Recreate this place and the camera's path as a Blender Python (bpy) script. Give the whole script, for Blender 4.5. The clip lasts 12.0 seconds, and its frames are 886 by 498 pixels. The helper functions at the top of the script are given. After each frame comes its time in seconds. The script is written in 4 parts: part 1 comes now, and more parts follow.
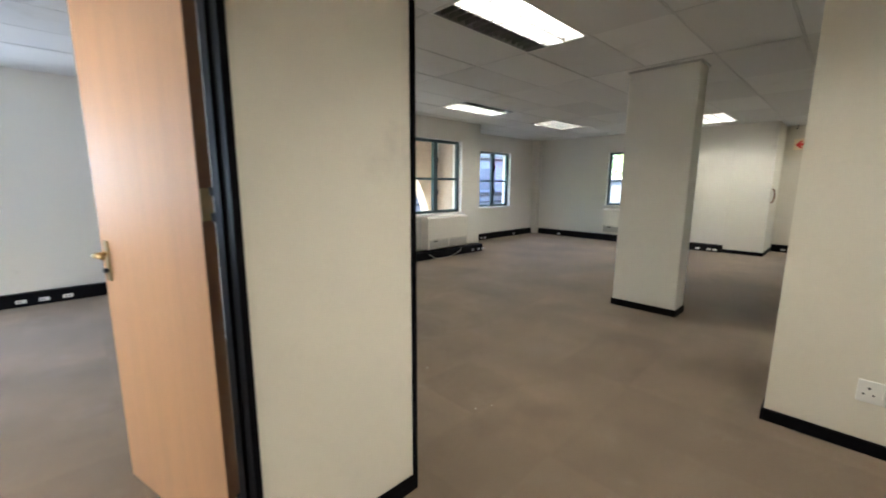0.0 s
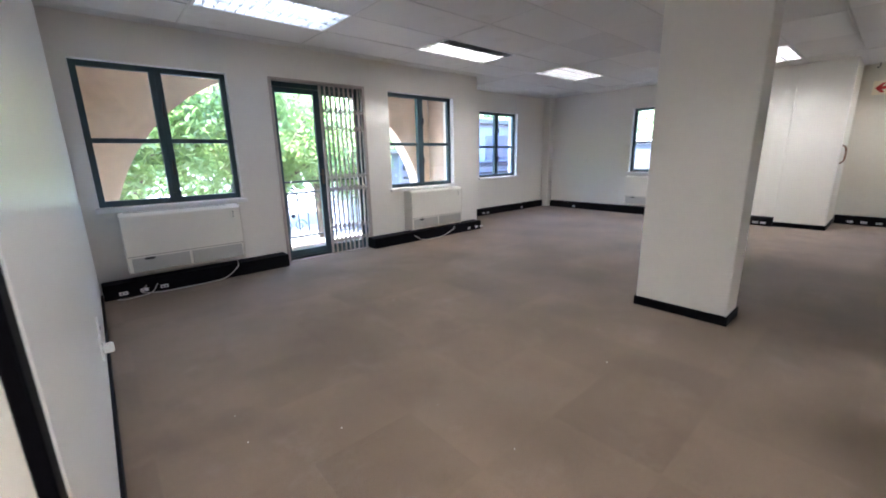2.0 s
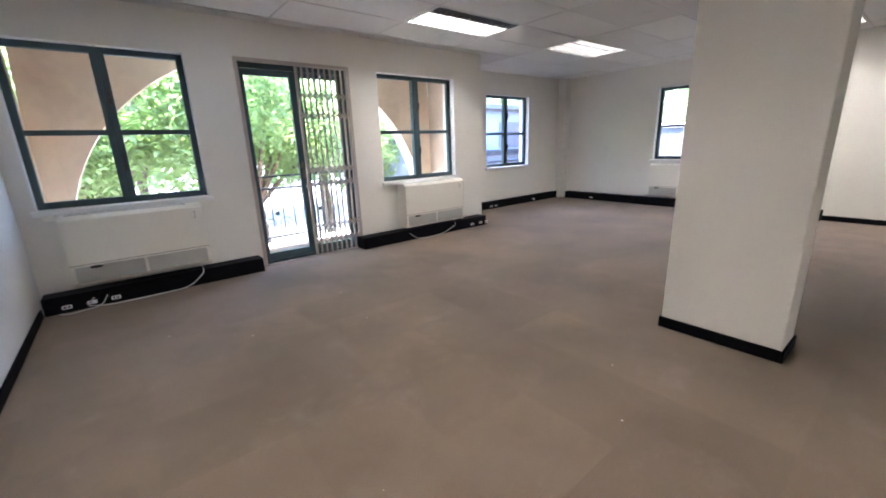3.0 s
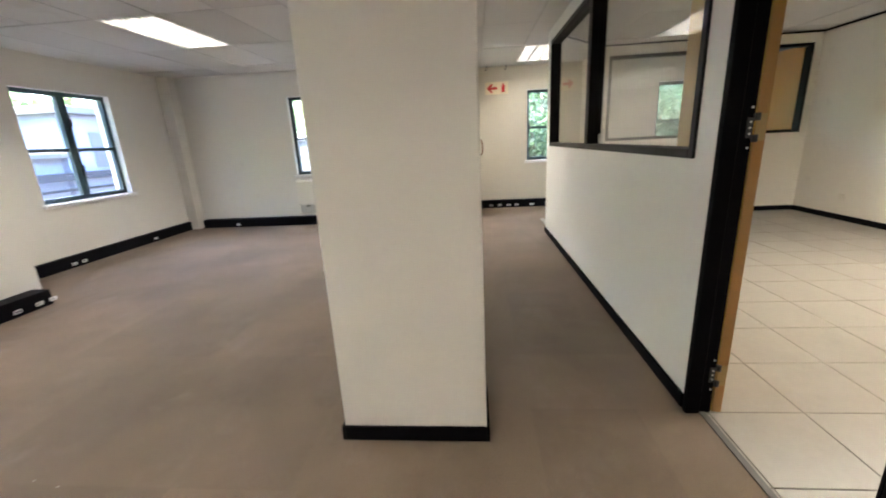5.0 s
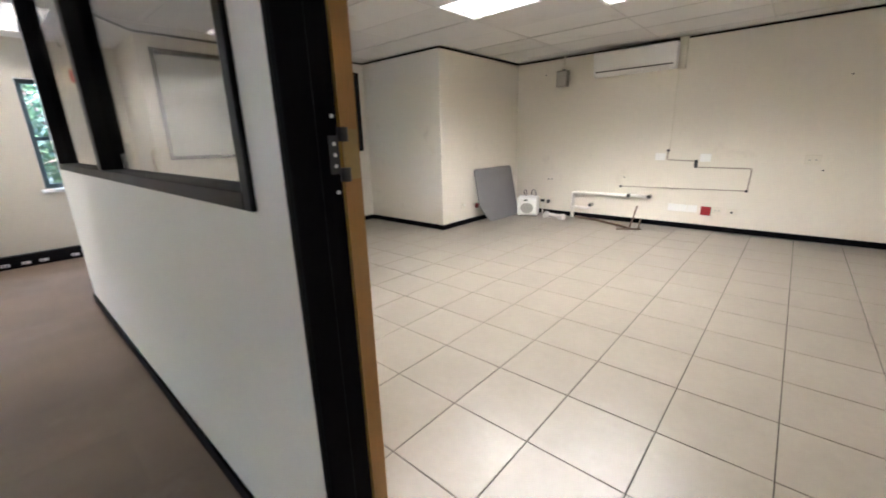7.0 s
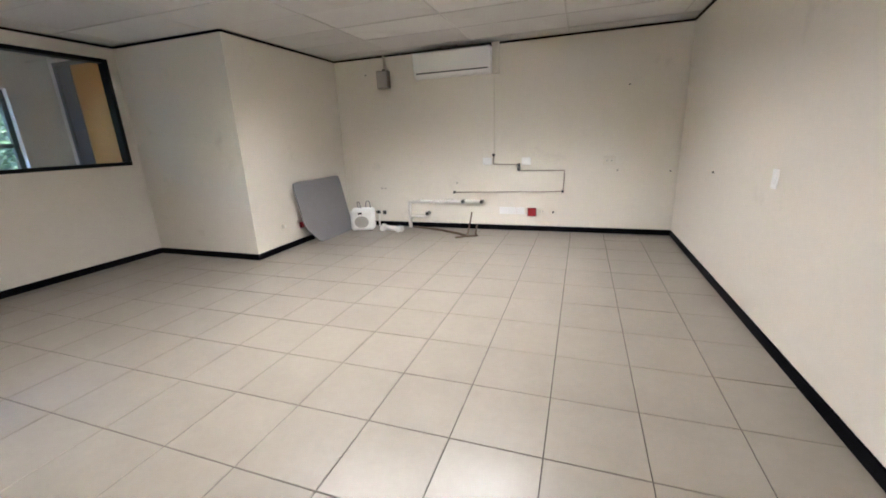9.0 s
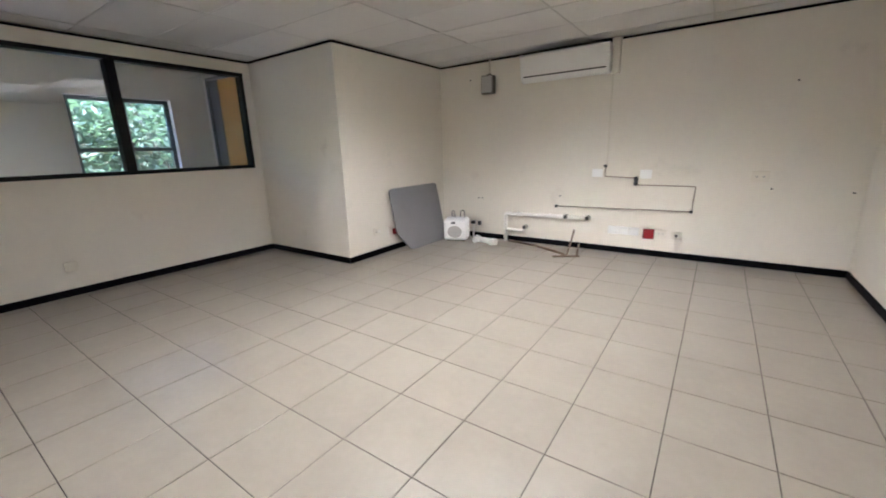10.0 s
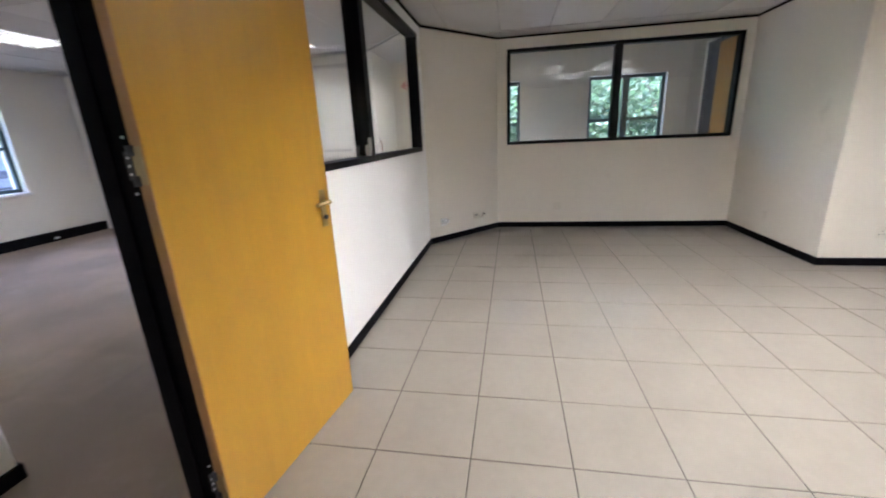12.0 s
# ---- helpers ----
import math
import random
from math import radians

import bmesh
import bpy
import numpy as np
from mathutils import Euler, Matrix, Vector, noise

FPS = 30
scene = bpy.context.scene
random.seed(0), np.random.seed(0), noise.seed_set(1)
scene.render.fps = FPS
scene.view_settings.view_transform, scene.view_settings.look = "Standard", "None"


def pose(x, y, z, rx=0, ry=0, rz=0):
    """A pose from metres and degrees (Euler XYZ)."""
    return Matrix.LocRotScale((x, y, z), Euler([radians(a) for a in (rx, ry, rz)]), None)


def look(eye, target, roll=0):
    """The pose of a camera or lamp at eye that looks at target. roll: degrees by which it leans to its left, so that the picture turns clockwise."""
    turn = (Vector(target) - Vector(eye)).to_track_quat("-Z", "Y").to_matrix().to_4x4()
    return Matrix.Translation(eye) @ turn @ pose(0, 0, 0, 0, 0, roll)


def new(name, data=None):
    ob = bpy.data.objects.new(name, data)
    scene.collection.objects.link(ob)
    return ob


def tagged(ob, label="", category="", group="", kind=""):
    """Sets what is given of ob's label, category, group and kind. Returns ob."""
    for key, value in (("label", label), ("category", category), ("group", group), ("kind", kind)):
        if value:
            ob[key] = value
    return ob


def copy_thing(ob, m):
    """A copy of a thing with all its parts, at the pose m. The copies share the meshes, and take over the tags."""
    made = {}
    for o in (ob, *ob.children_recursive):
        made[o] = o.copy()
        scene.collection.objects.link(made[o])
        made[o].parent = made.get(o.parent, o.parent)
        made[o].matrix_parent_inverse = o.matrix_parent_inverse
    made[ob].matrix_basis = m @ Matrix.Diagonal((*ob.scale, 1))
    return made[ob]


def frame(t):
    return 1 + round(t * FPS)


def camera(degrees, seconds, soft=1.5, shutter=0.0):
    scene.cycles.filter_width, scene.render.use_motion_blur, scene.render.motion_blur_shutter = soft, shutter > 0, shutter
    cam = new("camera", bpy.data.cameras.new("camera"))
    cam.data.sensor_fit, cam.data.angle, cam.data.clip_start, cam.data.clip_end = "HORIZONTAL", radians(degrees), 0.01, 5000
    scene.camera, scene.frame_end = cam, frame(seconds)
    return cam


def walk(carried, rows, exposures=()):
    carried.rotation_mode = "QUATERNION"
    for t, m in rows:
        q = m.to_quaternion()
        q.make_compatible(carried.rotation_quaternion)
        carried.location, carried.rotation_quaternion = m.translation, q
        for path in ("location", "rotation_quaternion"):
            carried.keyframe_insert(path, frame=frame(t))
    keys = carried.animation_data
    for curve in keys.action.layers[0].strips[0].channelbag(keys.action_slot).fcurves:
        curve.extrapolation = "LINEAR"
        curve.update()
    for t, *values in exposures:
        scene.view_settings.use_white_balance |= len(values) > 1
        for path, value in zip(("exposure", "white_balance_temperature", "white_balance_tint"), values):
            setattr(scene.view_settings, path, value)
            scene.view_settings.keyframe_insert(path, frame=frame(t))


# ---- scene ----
cam = camera(97.0, 12.0, 1.8, 0.2)
PATH = [
    (0, (-0.186, -0.056, 1.348), (1.215, 1.39, 1.012), 0.3),
    (0.5, (0.118, 0.005, 1.294), (1.676, 1.27, 0.92), 0.3),
    (1, (0.412, 0.101, 1.291), (1.929, 1.406, 0.889), -0.2),
    (1.5, (0.687, 0.275, 1.281), (2.131, 1.66, 0.874), -0.6),
    (2, (0.934, 0.423, 1.256), (2.243, 1.916, 0.783), -1.2),
    (2.5, (1.203, 0.576, 1.259), (2.41, 2.142, 0.751), -1.8),
    (2.7, (1.343, 0.619, 1.252), (2.532, 2.194, 0.732), -2.0),
    (4.3, (2.3, 1.1, 1.284), (4.103, 1.898, 0.757), -2.9),
    (4.5, (2.435, 1.113, 1.286), (4.31, 1.727, 0.759), -2.9),
    (5, (2.76, 1.089, 1.292), (4.719, 1.262, 0.749), -3.0),
    (5.5, (3.052, 0.997, 1.309), (4.994, 0.683, 0.769), -2.5),
    (6, (3.301, 0.872, 1.303), (5.112, 0.101, 0.766), -1.8),
    (6.5, (3.548, 0.73, 1.306), (5.129, -0.44, 0.765), -1.6),
    (7, (3.714, 0.498, 1.305), (5.021, -0.969, 0.755), -1.6),
    (7.5, (3.814, 0.307, 1.307), (4.808, -1.385, 0.745), -1.5),
    (9.3, (3.921, -0.355, 1.321), (4.575, -2.207, 0.767), -2.4),
    (9.5, (3.928, -0.425, 1.314), (4.71, -2.233, 0.78), -2.2),
    (10, (3.926, -0.635, 1.325), (5.059, -2.256, 0.822), -1.7),
    (10.5, (3.911, -0.8, 1.34), (5.432, -2.076, 0.866), -1.2),
    (11, (3.756, -0.918, 1.353), (5.583, -1.674, 0.847), -1.6),
    (11.5, (3.629, -0.981, 1.341), (5.587, -1.198, 0.808), -2.4),
    (12, (3.493, -0.983, 1.322), (5.421, -0.629, 0.754), -2.7),
]
# seconds, stops, kelvin, tint: the camera's own exposure and white balance drift
EXPOSURES = [
    (0.0, 4.70, 6070, 10), (0.5, 4.85, 5440, 12), (1.0, 4.86, 5320, 16), (2.0, 4.93, 5520, 20), (2.7, 5.02, 5690, 21), (4.5, 5.14, 6260, 17), (5.5, 5.34, 5970, 16),
    (6.0, 5.30, 5620, 17), (6.5, 5.17, 5720, 18), (7.5, 5.18, 5640, 21), (9.5, 4.96, 5520, 21), (10.5, 4.94, 5460, 21), (12.0, 5.07, 5460, 22),
]
walk(cam, [(t, look(eye, target, roll)) for t, eye, target, roll in PATH], EXPOSURES)


# ---- world, sun, exposure ----
scene.view_settings.exposure = 4.4
world = bpy.data.worlds.new("sky")
scene.world = world
world.use_nodes = True
wn = world.node_tree
sky = wn.nodes.new("ShaderNodeTexSky")
sky.sky_type = "NISHITA"
sky.sun_disc = False
SUN_TO = Vector((-0.28, 0.30, 0.91)).normalized()
sky.sun_elevation = math.asin(SUN_TO.z)
sky.sun_rotation = math.atan2(SUN_TO.x, SUN_TO.y)
wn.links.new(sky.outputs[0], wn.nodes["Background"].inputs[0])
wn.nodes["Background"].inputs[1].default_value = 0.15
sun = new("sun", bpy.data.lights.new("sun", "SUN"))
sun.data.energy, sun.data.angle, sun.data.color = 2.7, radians(0.53), (1.0, 0.95, 0.88)
sun.matrix_world = look(SUN_TO * 40, (0, 0, 0))
# area lamp added out of view to boost the side room's daylight
side = new("side_room_daylight", bpy.data.lights.new("side_room_daylight", "AREA"))
side.data.shape, side.data.size, side.data.size_y = "RECTANGLE", 1.8, 1.1
side.data.energy, side.data.color = 2.9, (0.62, 0.76, 1.0)
side.matrix_world = look((-1.92, 6.16, 1.48), (-1.92, 2.0, 1.2))  # sky light in the opening of window_7
TUBE = 4.6  # radiance of the fluorescent tubes


# ---- materials ----
def material(name, colour, rough=0.6, metal=0.0, vary=0.08, scale=3.0, fine=60.0, bump=0.0, bump_scale=200.0, spec=0.5, stretch=None, random_tint=0.0, island=0.0):
    """Principled surface: broad stains and fine grain on the base colour, fine relief in the normal."""
    m = bpy.data.materials.new(name)
    m.use_nodes = True
    nt = m.node_tree
    n, l = nt.nodes, nt.links
    b = n["Principled BSDF"]
    b.inputs["Roughness"].default_value = rough
    b.inputs["Metallic"].default_value = metal
    b.inputs["Specular IOR Level"].default_value = spec
    geo = n.new("ShaderNodeNewGeometry")
    vec = geo.outputs["Position"]
    if stretch:
        mp = n.new("ShaderNodeMapping")
        mp.inputs["Scale"].default_value = stretch
        l.new(vec, mp.inputs["Vector"])
        vec = mp.outputs["Vector"]

    def noise_at(sc, det):
        t = n.new("ShaderNodeTexNoise")
        t.inputs["Scale"].default_value = sc
        t.inputs["Detail"].default_value = det
        l.new(vec, t.inputs["Vector"])
        return t.outputs["Fac"]

    def math_node(op, a, bb):
        x = n.new("ShaderNodeMath")
        x.operation = op
        for k, v in enumerate((a, bb)):
            if isinstance(v, (int, float)):
                x.inputs[k].default_value = v
            else:
                l.new(v, x.inputs[k])
        return x.outputs[0]

    big, small = noise_at(scale, 4), noise_at(fine, 3)
    v = math_node("ADD", math_node("MULTIPLY", math_node("SUBTRACT", big, 0.5), 2.6 * vary), math_node("MULTIPLY", math_node("SUBTRACT", small, 0.5), 1.4 * vary))
    if random_tint:
        info = n.new("ShaderNodeObjectInfo")
        v = math_node("ADD", v, math_node("MULTIPLY", math_node("SUBTRACT", info.outputs["Random"], 0.5), random_tint))
    if island:
        v = math_node("ADD", v, math_node("MULTIPLY", math_node("SUBTRACT", geo.outputs["Random Per Island"], 0.5), island))
    v = math_node("ADD", v, 1.0)
    mul = n.new("ShaderNodeVectorMath")
    mul.operation = "SCALE"
    mul.inputs[0].default_value = colour
    l.new(v, mul.inputs["Scale"])
    l.new(mul.outputs[0], b.inputs["Base Color"])
    r = math_node("ADD", math_node("MULTIPLY", math_node("SUBTRACT", big, 0.5), 0.25 * rough), rough)
    l.new(r, b.inputs["Roughness"])
    if bump:
        bp = n.new("ShaderNodeBump")
        bp.inputs["Strength"].default_value = bump
        bp.inputs["Distance"].default_value = 0.002
        l.new(noise_at(bump_scale, 2), bp.inputs["Height"])
        l.new(bp.outputs[0], b.inputs["Normal"])
    return m


def glass_material(name, tint, base=0.022):
    m = bpy.data.materials.new(name)
    m.use_nodes = True
    n, l = m.node_tree.nodes, m.node_tree.links
    n.remove(n["Principled BSDF"])
    tr, gl, mix, lw = n.new("ShaderNodeBsdfTransparent"), n.new("ShaderNodeBsdfGlossy"), n.new("ShaderNodeMixShader"), n.new("ShaderNodeLayerWeight")
    power, rise = n.new("ShaderNodeMath"), n.new("ShaderNodeMath")
    tr.inputs[0].default_value = (*tint, 1)
    gl.inputs["Roughness"].default_value = 0.0
    lw.inputs[0].default_value = 0.5
    power.operation, rise.operation = "POWER", "MULTIPLY_ADD"
    power.inputs[1].default_value = 5.0
    rise.inputs[1].default_value, rise.inputs[2].default_value = 1.0 - base, base
    l.new(lw.outputs["Facing"], power.inputs[0])
    l.new(power.outputs[0], rise.inputs[0])
    l.new(rise.outputs[0], mix.inputs[0])
    l.new(tr.outputs[0], mix.inputs[1])
    l.new(gl.outputs[0], mix.inputs[2])
    l.new(mix.outputs[0], n["Material Output"].inputs[0])
    return m


def glow_material(name, colour, strength):
    m = bpy.data.materials.new(name)
    m.use_nodes = True
    n, l = m.node_tree.nodes, m.node_tree.links
    n.remove(n["Principled BSDF"])
    e = n.new("ShaderNodeEmission")
    e.inputs[0].default_value, e.inputs[1].default_value = (*colour, 1), strength
    l.new(e.outputs[0], n["Material Output"].inputs[0])
    return m


def leaf_material(name, colour, glow=0.62):
    m = material(name, colour, 0.5, vary=0.25, scale=1.5, fine=9.0, island=0.45)
    n, l = m.node_tree.nodes, m.node_tree.links
    b = n["Principled BSDF"]
    t, mix = n.new("ShaderNodeBsdfTranslucent"), n.new("ShaderNodeMixShader")
    t.inputs[0].default_value = (colour[0] * 1.35, colour[1] * 1.45, colour[2] * 1.0, 1)
    mix.inputs[0].default_value = glow
    l.new(b.outputs[0], mix.inputs[1])
    l.new(t.outputs[0], mix.inputs[2])
    l.new(mix.outputs[0], n["Material Output"].inputs[0])
    return m


def carpet_material():
    m = material("carpet_brown", (0.182, 0.136, 0.096), 0.95, vary=0.36, scale=1.2, fine=150.0, bump=0.9, bump_scale=420.0, spec=0.15)
    n, l = m.node_tree.nodes, m.node_tree.links
    b = n["Principled BSDF"]
    src = b.inputs["Base Color"].links[0].from_socket
    geo = n.new("ShaderNodeNewGeometry")
    vo = n.new("ShaderNodeTexNoise")
    vo.inputs["Scale"].default_value = 2.3
    vo.inputs["Detail"].default_value = 8
    vo.inputs["Roughness"].default_value = 0.72
    l.new(geo.outputs["Position"], vo.inputs["Vector"])
    ramp = n.new("ShaderNodeMapRange")
    ramp.inputs[1].default_value, ramp.inputs[2].default_value = 0.56, 0.74
    ramp.inputs[3].default_value, ramp.inputs[4].default_value = 0.0, 0.55
    l.new(vo.outputs["Fac"], ramp.inputs[0])
    mix = n.new("ShaderNodeMix")
    mix.data_type = "RGBA"
    l.new(ramp.outputs[0], mix.inputs[0])
    l.new(src, mix.inputs[6])
    mix.inputs[7].default_value = (0.25, 0.205, 0.17, 1)
    # laid in squares whose nap catches the light a little differently
    mp, fl, wh, rng, mul = n.new("ShaderNodeMapping"), n.new("ShaderNodeVectorMath"), n.new("ShaderNodeTexWhiteNoise"), n.new("ShaderNodeMapRange"), n.new("ShaderNodeVectorMath")
    mp.inputs["Scale"].default_value = (2.0, 2.0, 0.0)
    mp.inputs["Location"].default_value = (0.13, 0.31, 0.0)
    fl.operation, mul.operation = "FLOOR", "SCALE"
    rng.inputs[3].default_value, rng.inputs[4].default_value = 0.885, 1.06
    l.new(geo.outputs["Position"], mp.inputs["Vector"])
    l.new(mp.outputs[0], fl.inputs[0])
    l.new(fl.outputs[0], wh.inputs["Vector"])
    l.new(wh.outputs["Value"], rng.inputs[0])
    l.new(mix.outputs[2], mul.inputs[0])
    l.new(rng.outputs[0], mul.inputs["Scale"])
    l.new(mul.outputs[0], b.inputs["Base Color"])
    b.inputs["Sheen Weight"].default_value = 0.14
    b.inputs["Sheen Roughness"].default_value = 0.5
    return m


def wood_material(name, colour, rough=0.32):
    m = material(name, colour, rough, vary=0.10, scale=1.6, fine=26.0, bump=0.05, bump_scale=60.0, stretch=(9.0, 9.0, 0.55))
    return m


CREAM = material("cream_wall_paint", (0.76, 0.735, 0.685), 0.55, vary=0.018, scale=1.2, fine=25.0, bump=0.05, bump_scale=260.0)
WHITE = material("white_partition_paint", (0.85, 0.845, 0.83), 0.30, vary=0.02, scale=1.5, fine=30.0, bump=0.12, bump_scale=300.0)
def smudge(m, scale, low, high, amount, colour):
    """Sparse hand and furniture marks over a paint."""
    n, l = m.node_tree.nodes, m.node_tree.links
    b = n["Principled BSDF"]
    src = b.inputs["Base Color"].links[0].from_socket
    geo, t, rng, mix = n.new("ShaderNodeNewGeometry"), n.new("ShaderNodeTexNoise"), n.new("ShaderNodeMapRange"), n.new("ShaderNodeMix")
    t.inputs["Scale"].default_value, t.inputs["Detail"].default_value, t.inputs["Roughness"].default_value = scale, 7, 0.62
    l.new(geo.outputs["Position"], t.inputs["Vector"])
    rng.inputs[1].default_value, rng.inputs[2].default_value = low, high
    rng.inputs[3].default_value, rng.inputs[4].default_value = 0.0, amount
    l.new(t.outputs["Fac"], rng.inputs[0])
    mix.data_type = "RGBA"
    l.new(rng.outputs[0], mix.inputs[0])
    l.new(src, mix.inputs[6])
    mix.inputs[7].default_value = (*colour, 1)
    l.new(mix.outputs[2], b.inputs["Base Color"])


KCREAM = material("kitchen_cream_paint", (0.77, 0.73, 0.64), 0.5, vary=0.03, scale=0.9, fine=18.0, bump=0.06, bump_scale=260.0)
# the far passage's dimmer, yellower light is put into this cream
DIMCREAM = material("dim_light_cream_paint", (0.66, 0.62, 0.53), 0.55, vary=0.04, scale=1.2, fine=25.0, bump=0.12, bump_scale=260.0)
CARPET = carpet_material()
TILE = material("beige_floor_tile", (0.262, 0.236, 0.193), 0.30, vary=0.10, scale=3.2, fine=20.0, bump=0.03, bump_scale=90.0, random_tint=0.05)
smudge(CARPET, 1.3, 0.54, 0.66, 0.42, (0.118, 0.086, 0.06))
smudge(CARPET, 0.9, 0.57, 0.70, 0.45, (0.20, 0.165, 0.13))
smudge(CREAM, 2.1, 0.66, 0.78, 0.30, (0.42, 0.39, 0.34))
smudge(KCREAM, 2.3, 0.63, 0.76, 0.27, (0.40, 0.36, 0.30))
smudge(WHITE, 2.6, 0.67, 0.78, 0.25, (0.45, 0.43, 0.39))
smudge(TILE, 5.0, 0.62, 0.76, 0.22, (0.145, 0.125, 0.097))
GROUT = material("brown_grout", (0.04, 0.032, 0.026), 0.9, vary=0.3, scale=4.0)
CEILING = material("ceiling_tile_board", (0.64, 0.63, 0.61), 0.85, vary=0.03, scale=1.3, fine=90.0, bump=0.3, bump_scale=500.0, island=0.15)
smudge(CEILING, 1.6, 0.58, 0.74, 0.35, (0.40, 0.37, 0.31))
TBAR = material("white_tbar_metal", (0.52, 0.51, 0.49), 0.45, vary=0.04)
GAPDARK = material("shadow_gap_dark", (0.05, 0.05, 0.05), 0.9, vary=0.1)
BLACK = material("black_trim_paint", (0.004, 0.004, 0.0055), 0.55, spec=0.04, vary=0.25, scale=6.0, fine=80.0)
FRAMEBLK = material("black_frame_aluminium", (0.005, 0.005, 0.006), 0.42, spec=0.14, vary=0.2, scale=6.0, fine=80.0)
DUCT = material("black_trunking_plastic", (0.005, 0.005, 0.007), 0.55, spec=0.08, vary=0.3, scale=5.0, fine=70.0)
TEAL = material("teal_window_paint", (0.036, 0.066, 0.080), 0.4, vary=0.15, scale=8.0, fine=60.0)
GATE = material("beige_gate_steel", (0.43, 0.375, 0.34), 0.42, metal=0.2, vary=0.1)
SILLW = material("white_sill_paint", (0.80, 0.80, 0.79), 0.4, vary=0.04)
HEATER = material("offwhite_appliance_enamel", (0.78, 0.75, 0.68), 0.35, vary=0.03)
GRILLE = material("grey_grille_plastic", (0.46, 0.45, 0.42), 0.5, vary=0.1, fine=200.0)
DARKPL = material("dark_plastic", (0.03, 0.03, 0.035), 0.4, vary=0.2)
PLATE = material("white_plate_plastic", (0.86, 0.86, 0.84), 0.3, vary=0.03)
CREAMPL = material("cream_plate_plastic", (0.74, 0.70, 0.60), 0.35, vary=0.03)
RED = material("red_socket_plastic", (0.29, 0.008, 0.014), 0.35, vary=0.08)
BRASS = material("worn_brass", (0.36, 0.27, 0.14), 0.3, metal=1.0, vary=0.15, fine=90.0)
STEEL = material("hinge_steel", (0.21, 0.175, 0.135), 0.4, metal=1.0, vary=0.2, fine=90.0)
OAK = wood_material("golden_veneer", (0.46, 0.248, 0.016))
BEECH = wood_material("pale_beech_veneer", (0.62, 0.36, 0.20), 0.52)
LIPPING = wood_material("brown_edge_lipping", (0.36, 0.19, 0.065), 0.45)
DARKLIP = wood_material("dark_edge_lipping", (0.17, 0.075, 0.03), 0.45)
ORANGE = wood_material("orange_brown_veneer", (0.52, 0.23, 0.035))
BOARD = material("grey_board_laminate", (0.215, 0.215, 0.225), 0.5, vary=0.06, scale=5.0)
PVC = material("white_pvc_pipe", (0.82, 0.80, 0.76), 0.35, vary=0.08, scale=9.0)
COPPER = material("tarnished_copper_pipe", (0.33, 0.275, 0.225), 0.5, metal=0.3, vary=0.25, scale=14.0)
RUST = material("rusty_pipe_steel", (0.16, 0.115, 0.085), 0.7, metal=0.3, vary=0.4, scale=16.0)
GREYBOX = material("grey_box_plastic", (0.30, 0.285, 0.25), 0.5, vary=0.08)
CABLE = material("pale_cable", (0.55, 0.52, 0.47), 0.5, vary=0.1)
HOSE = material("brown_hose_rubber", (0.22, 0.11, 0.06), 0.5, vary=0.2)
PEACH = material("peach_plaster", (0.75, 0.585, 0.435), 0.85, vary=0.16, scale=1.6, fine=14.0, bump=0.5, bump_scale=60.0)
# shade on the far balcony side wall, put into a darker, greyer peach
SHADEPEACH = material("shaded_peach_plaster", (0.50, 0.395, 0.30), 0.85, vary=0.16, scale=1.6, fine=14.0, bump=0.5, bump_scale=60.0)
smudge(PEACH, 1.5, 0.52, 0.70, 0.35, (0.40, 0.27, 0.18))
IRON = material("wrought_iron_paint", (0.02, 0.022, 0.025), 0.5, vary=0.2)
SIGNW = material("sign_white", (0.80, 0.71, 0.52), 0.4, vary=0.02)
SIGNR = material("sign_red", (0.55, 0.03, 0.03), 0.4, vary=0.03)
LOUVRE = material("louvre_aluminium", (0.13, 0.13, 0.13), 0.4, metal=0.0, vary=0.05)
TRAY = material("reflector_grey_enamel", (0.24, 0.24, 0.235), 0.4, vary=0.05)
DEADTUBE = material("dead_tube_glass", (0.55, 0.55, 0.53), 0.25, vary=0.05)
FIXTURE = material("white_fixture_steel", (0.72, 0.72, 0.70), 0.4, vary=0.03)
GLOW = glow_material("fluorescent_glow", (1.0, 0.925, 0.755), TUBE)
# half strength, turned down because the walls near these fittings came out too bright
HALFGLOW = glow_material("half_fluorescent_glow", (1.0, 0.925, 0.765), TUBE * 0.5)
# faint cool glow added in place of daylight reflected by the louvre
DIMGLOW = glow_material("dim_daylight_glow", (0.86, 0.95, 1.0), TUBE * 0.07)
PALETRAY = material("reflector_white_enamel", (0.72, 0.73, 0.73), 0.3, vary=0.05)
GLASS = glass_material("window_glass", (0.98, 0.99, 0.985))
GLASS2 = glass_material("partition_glass", (0.95, 0.96, 0.95), 0.085)
ROOF = material("roof_concrete", (0.35, 0.34, 0.32), 0.9, vary=0.1)
BALCONY = material("balcony_floor_screed", (0.42, 0.40, 0.36), 0.85, vary=0.1, scale=1.2, fine=14.0)
PAVING = material("pale_paving", (0.15, 0.15, 0.145), 0.9, vary=0.12, scale=0.7, fine=12.0)
# the blue of sky-lit shade is put into this facade colour
BLUEGREY = material("blue_grey_render", (0.19, 0.22, 0.29), 0.8, vary=0.1, scale=0.8, fine=10.0)
# white render given a very dark colour to hold down its brightness outdoors
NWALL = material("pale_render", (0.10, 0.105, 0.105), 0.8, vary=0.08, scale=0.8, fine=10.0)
THRESH = material("dull_threshold_metal", (0.10, 0.092, 0.082), 0.65, vary=0.2, fine=90.0)
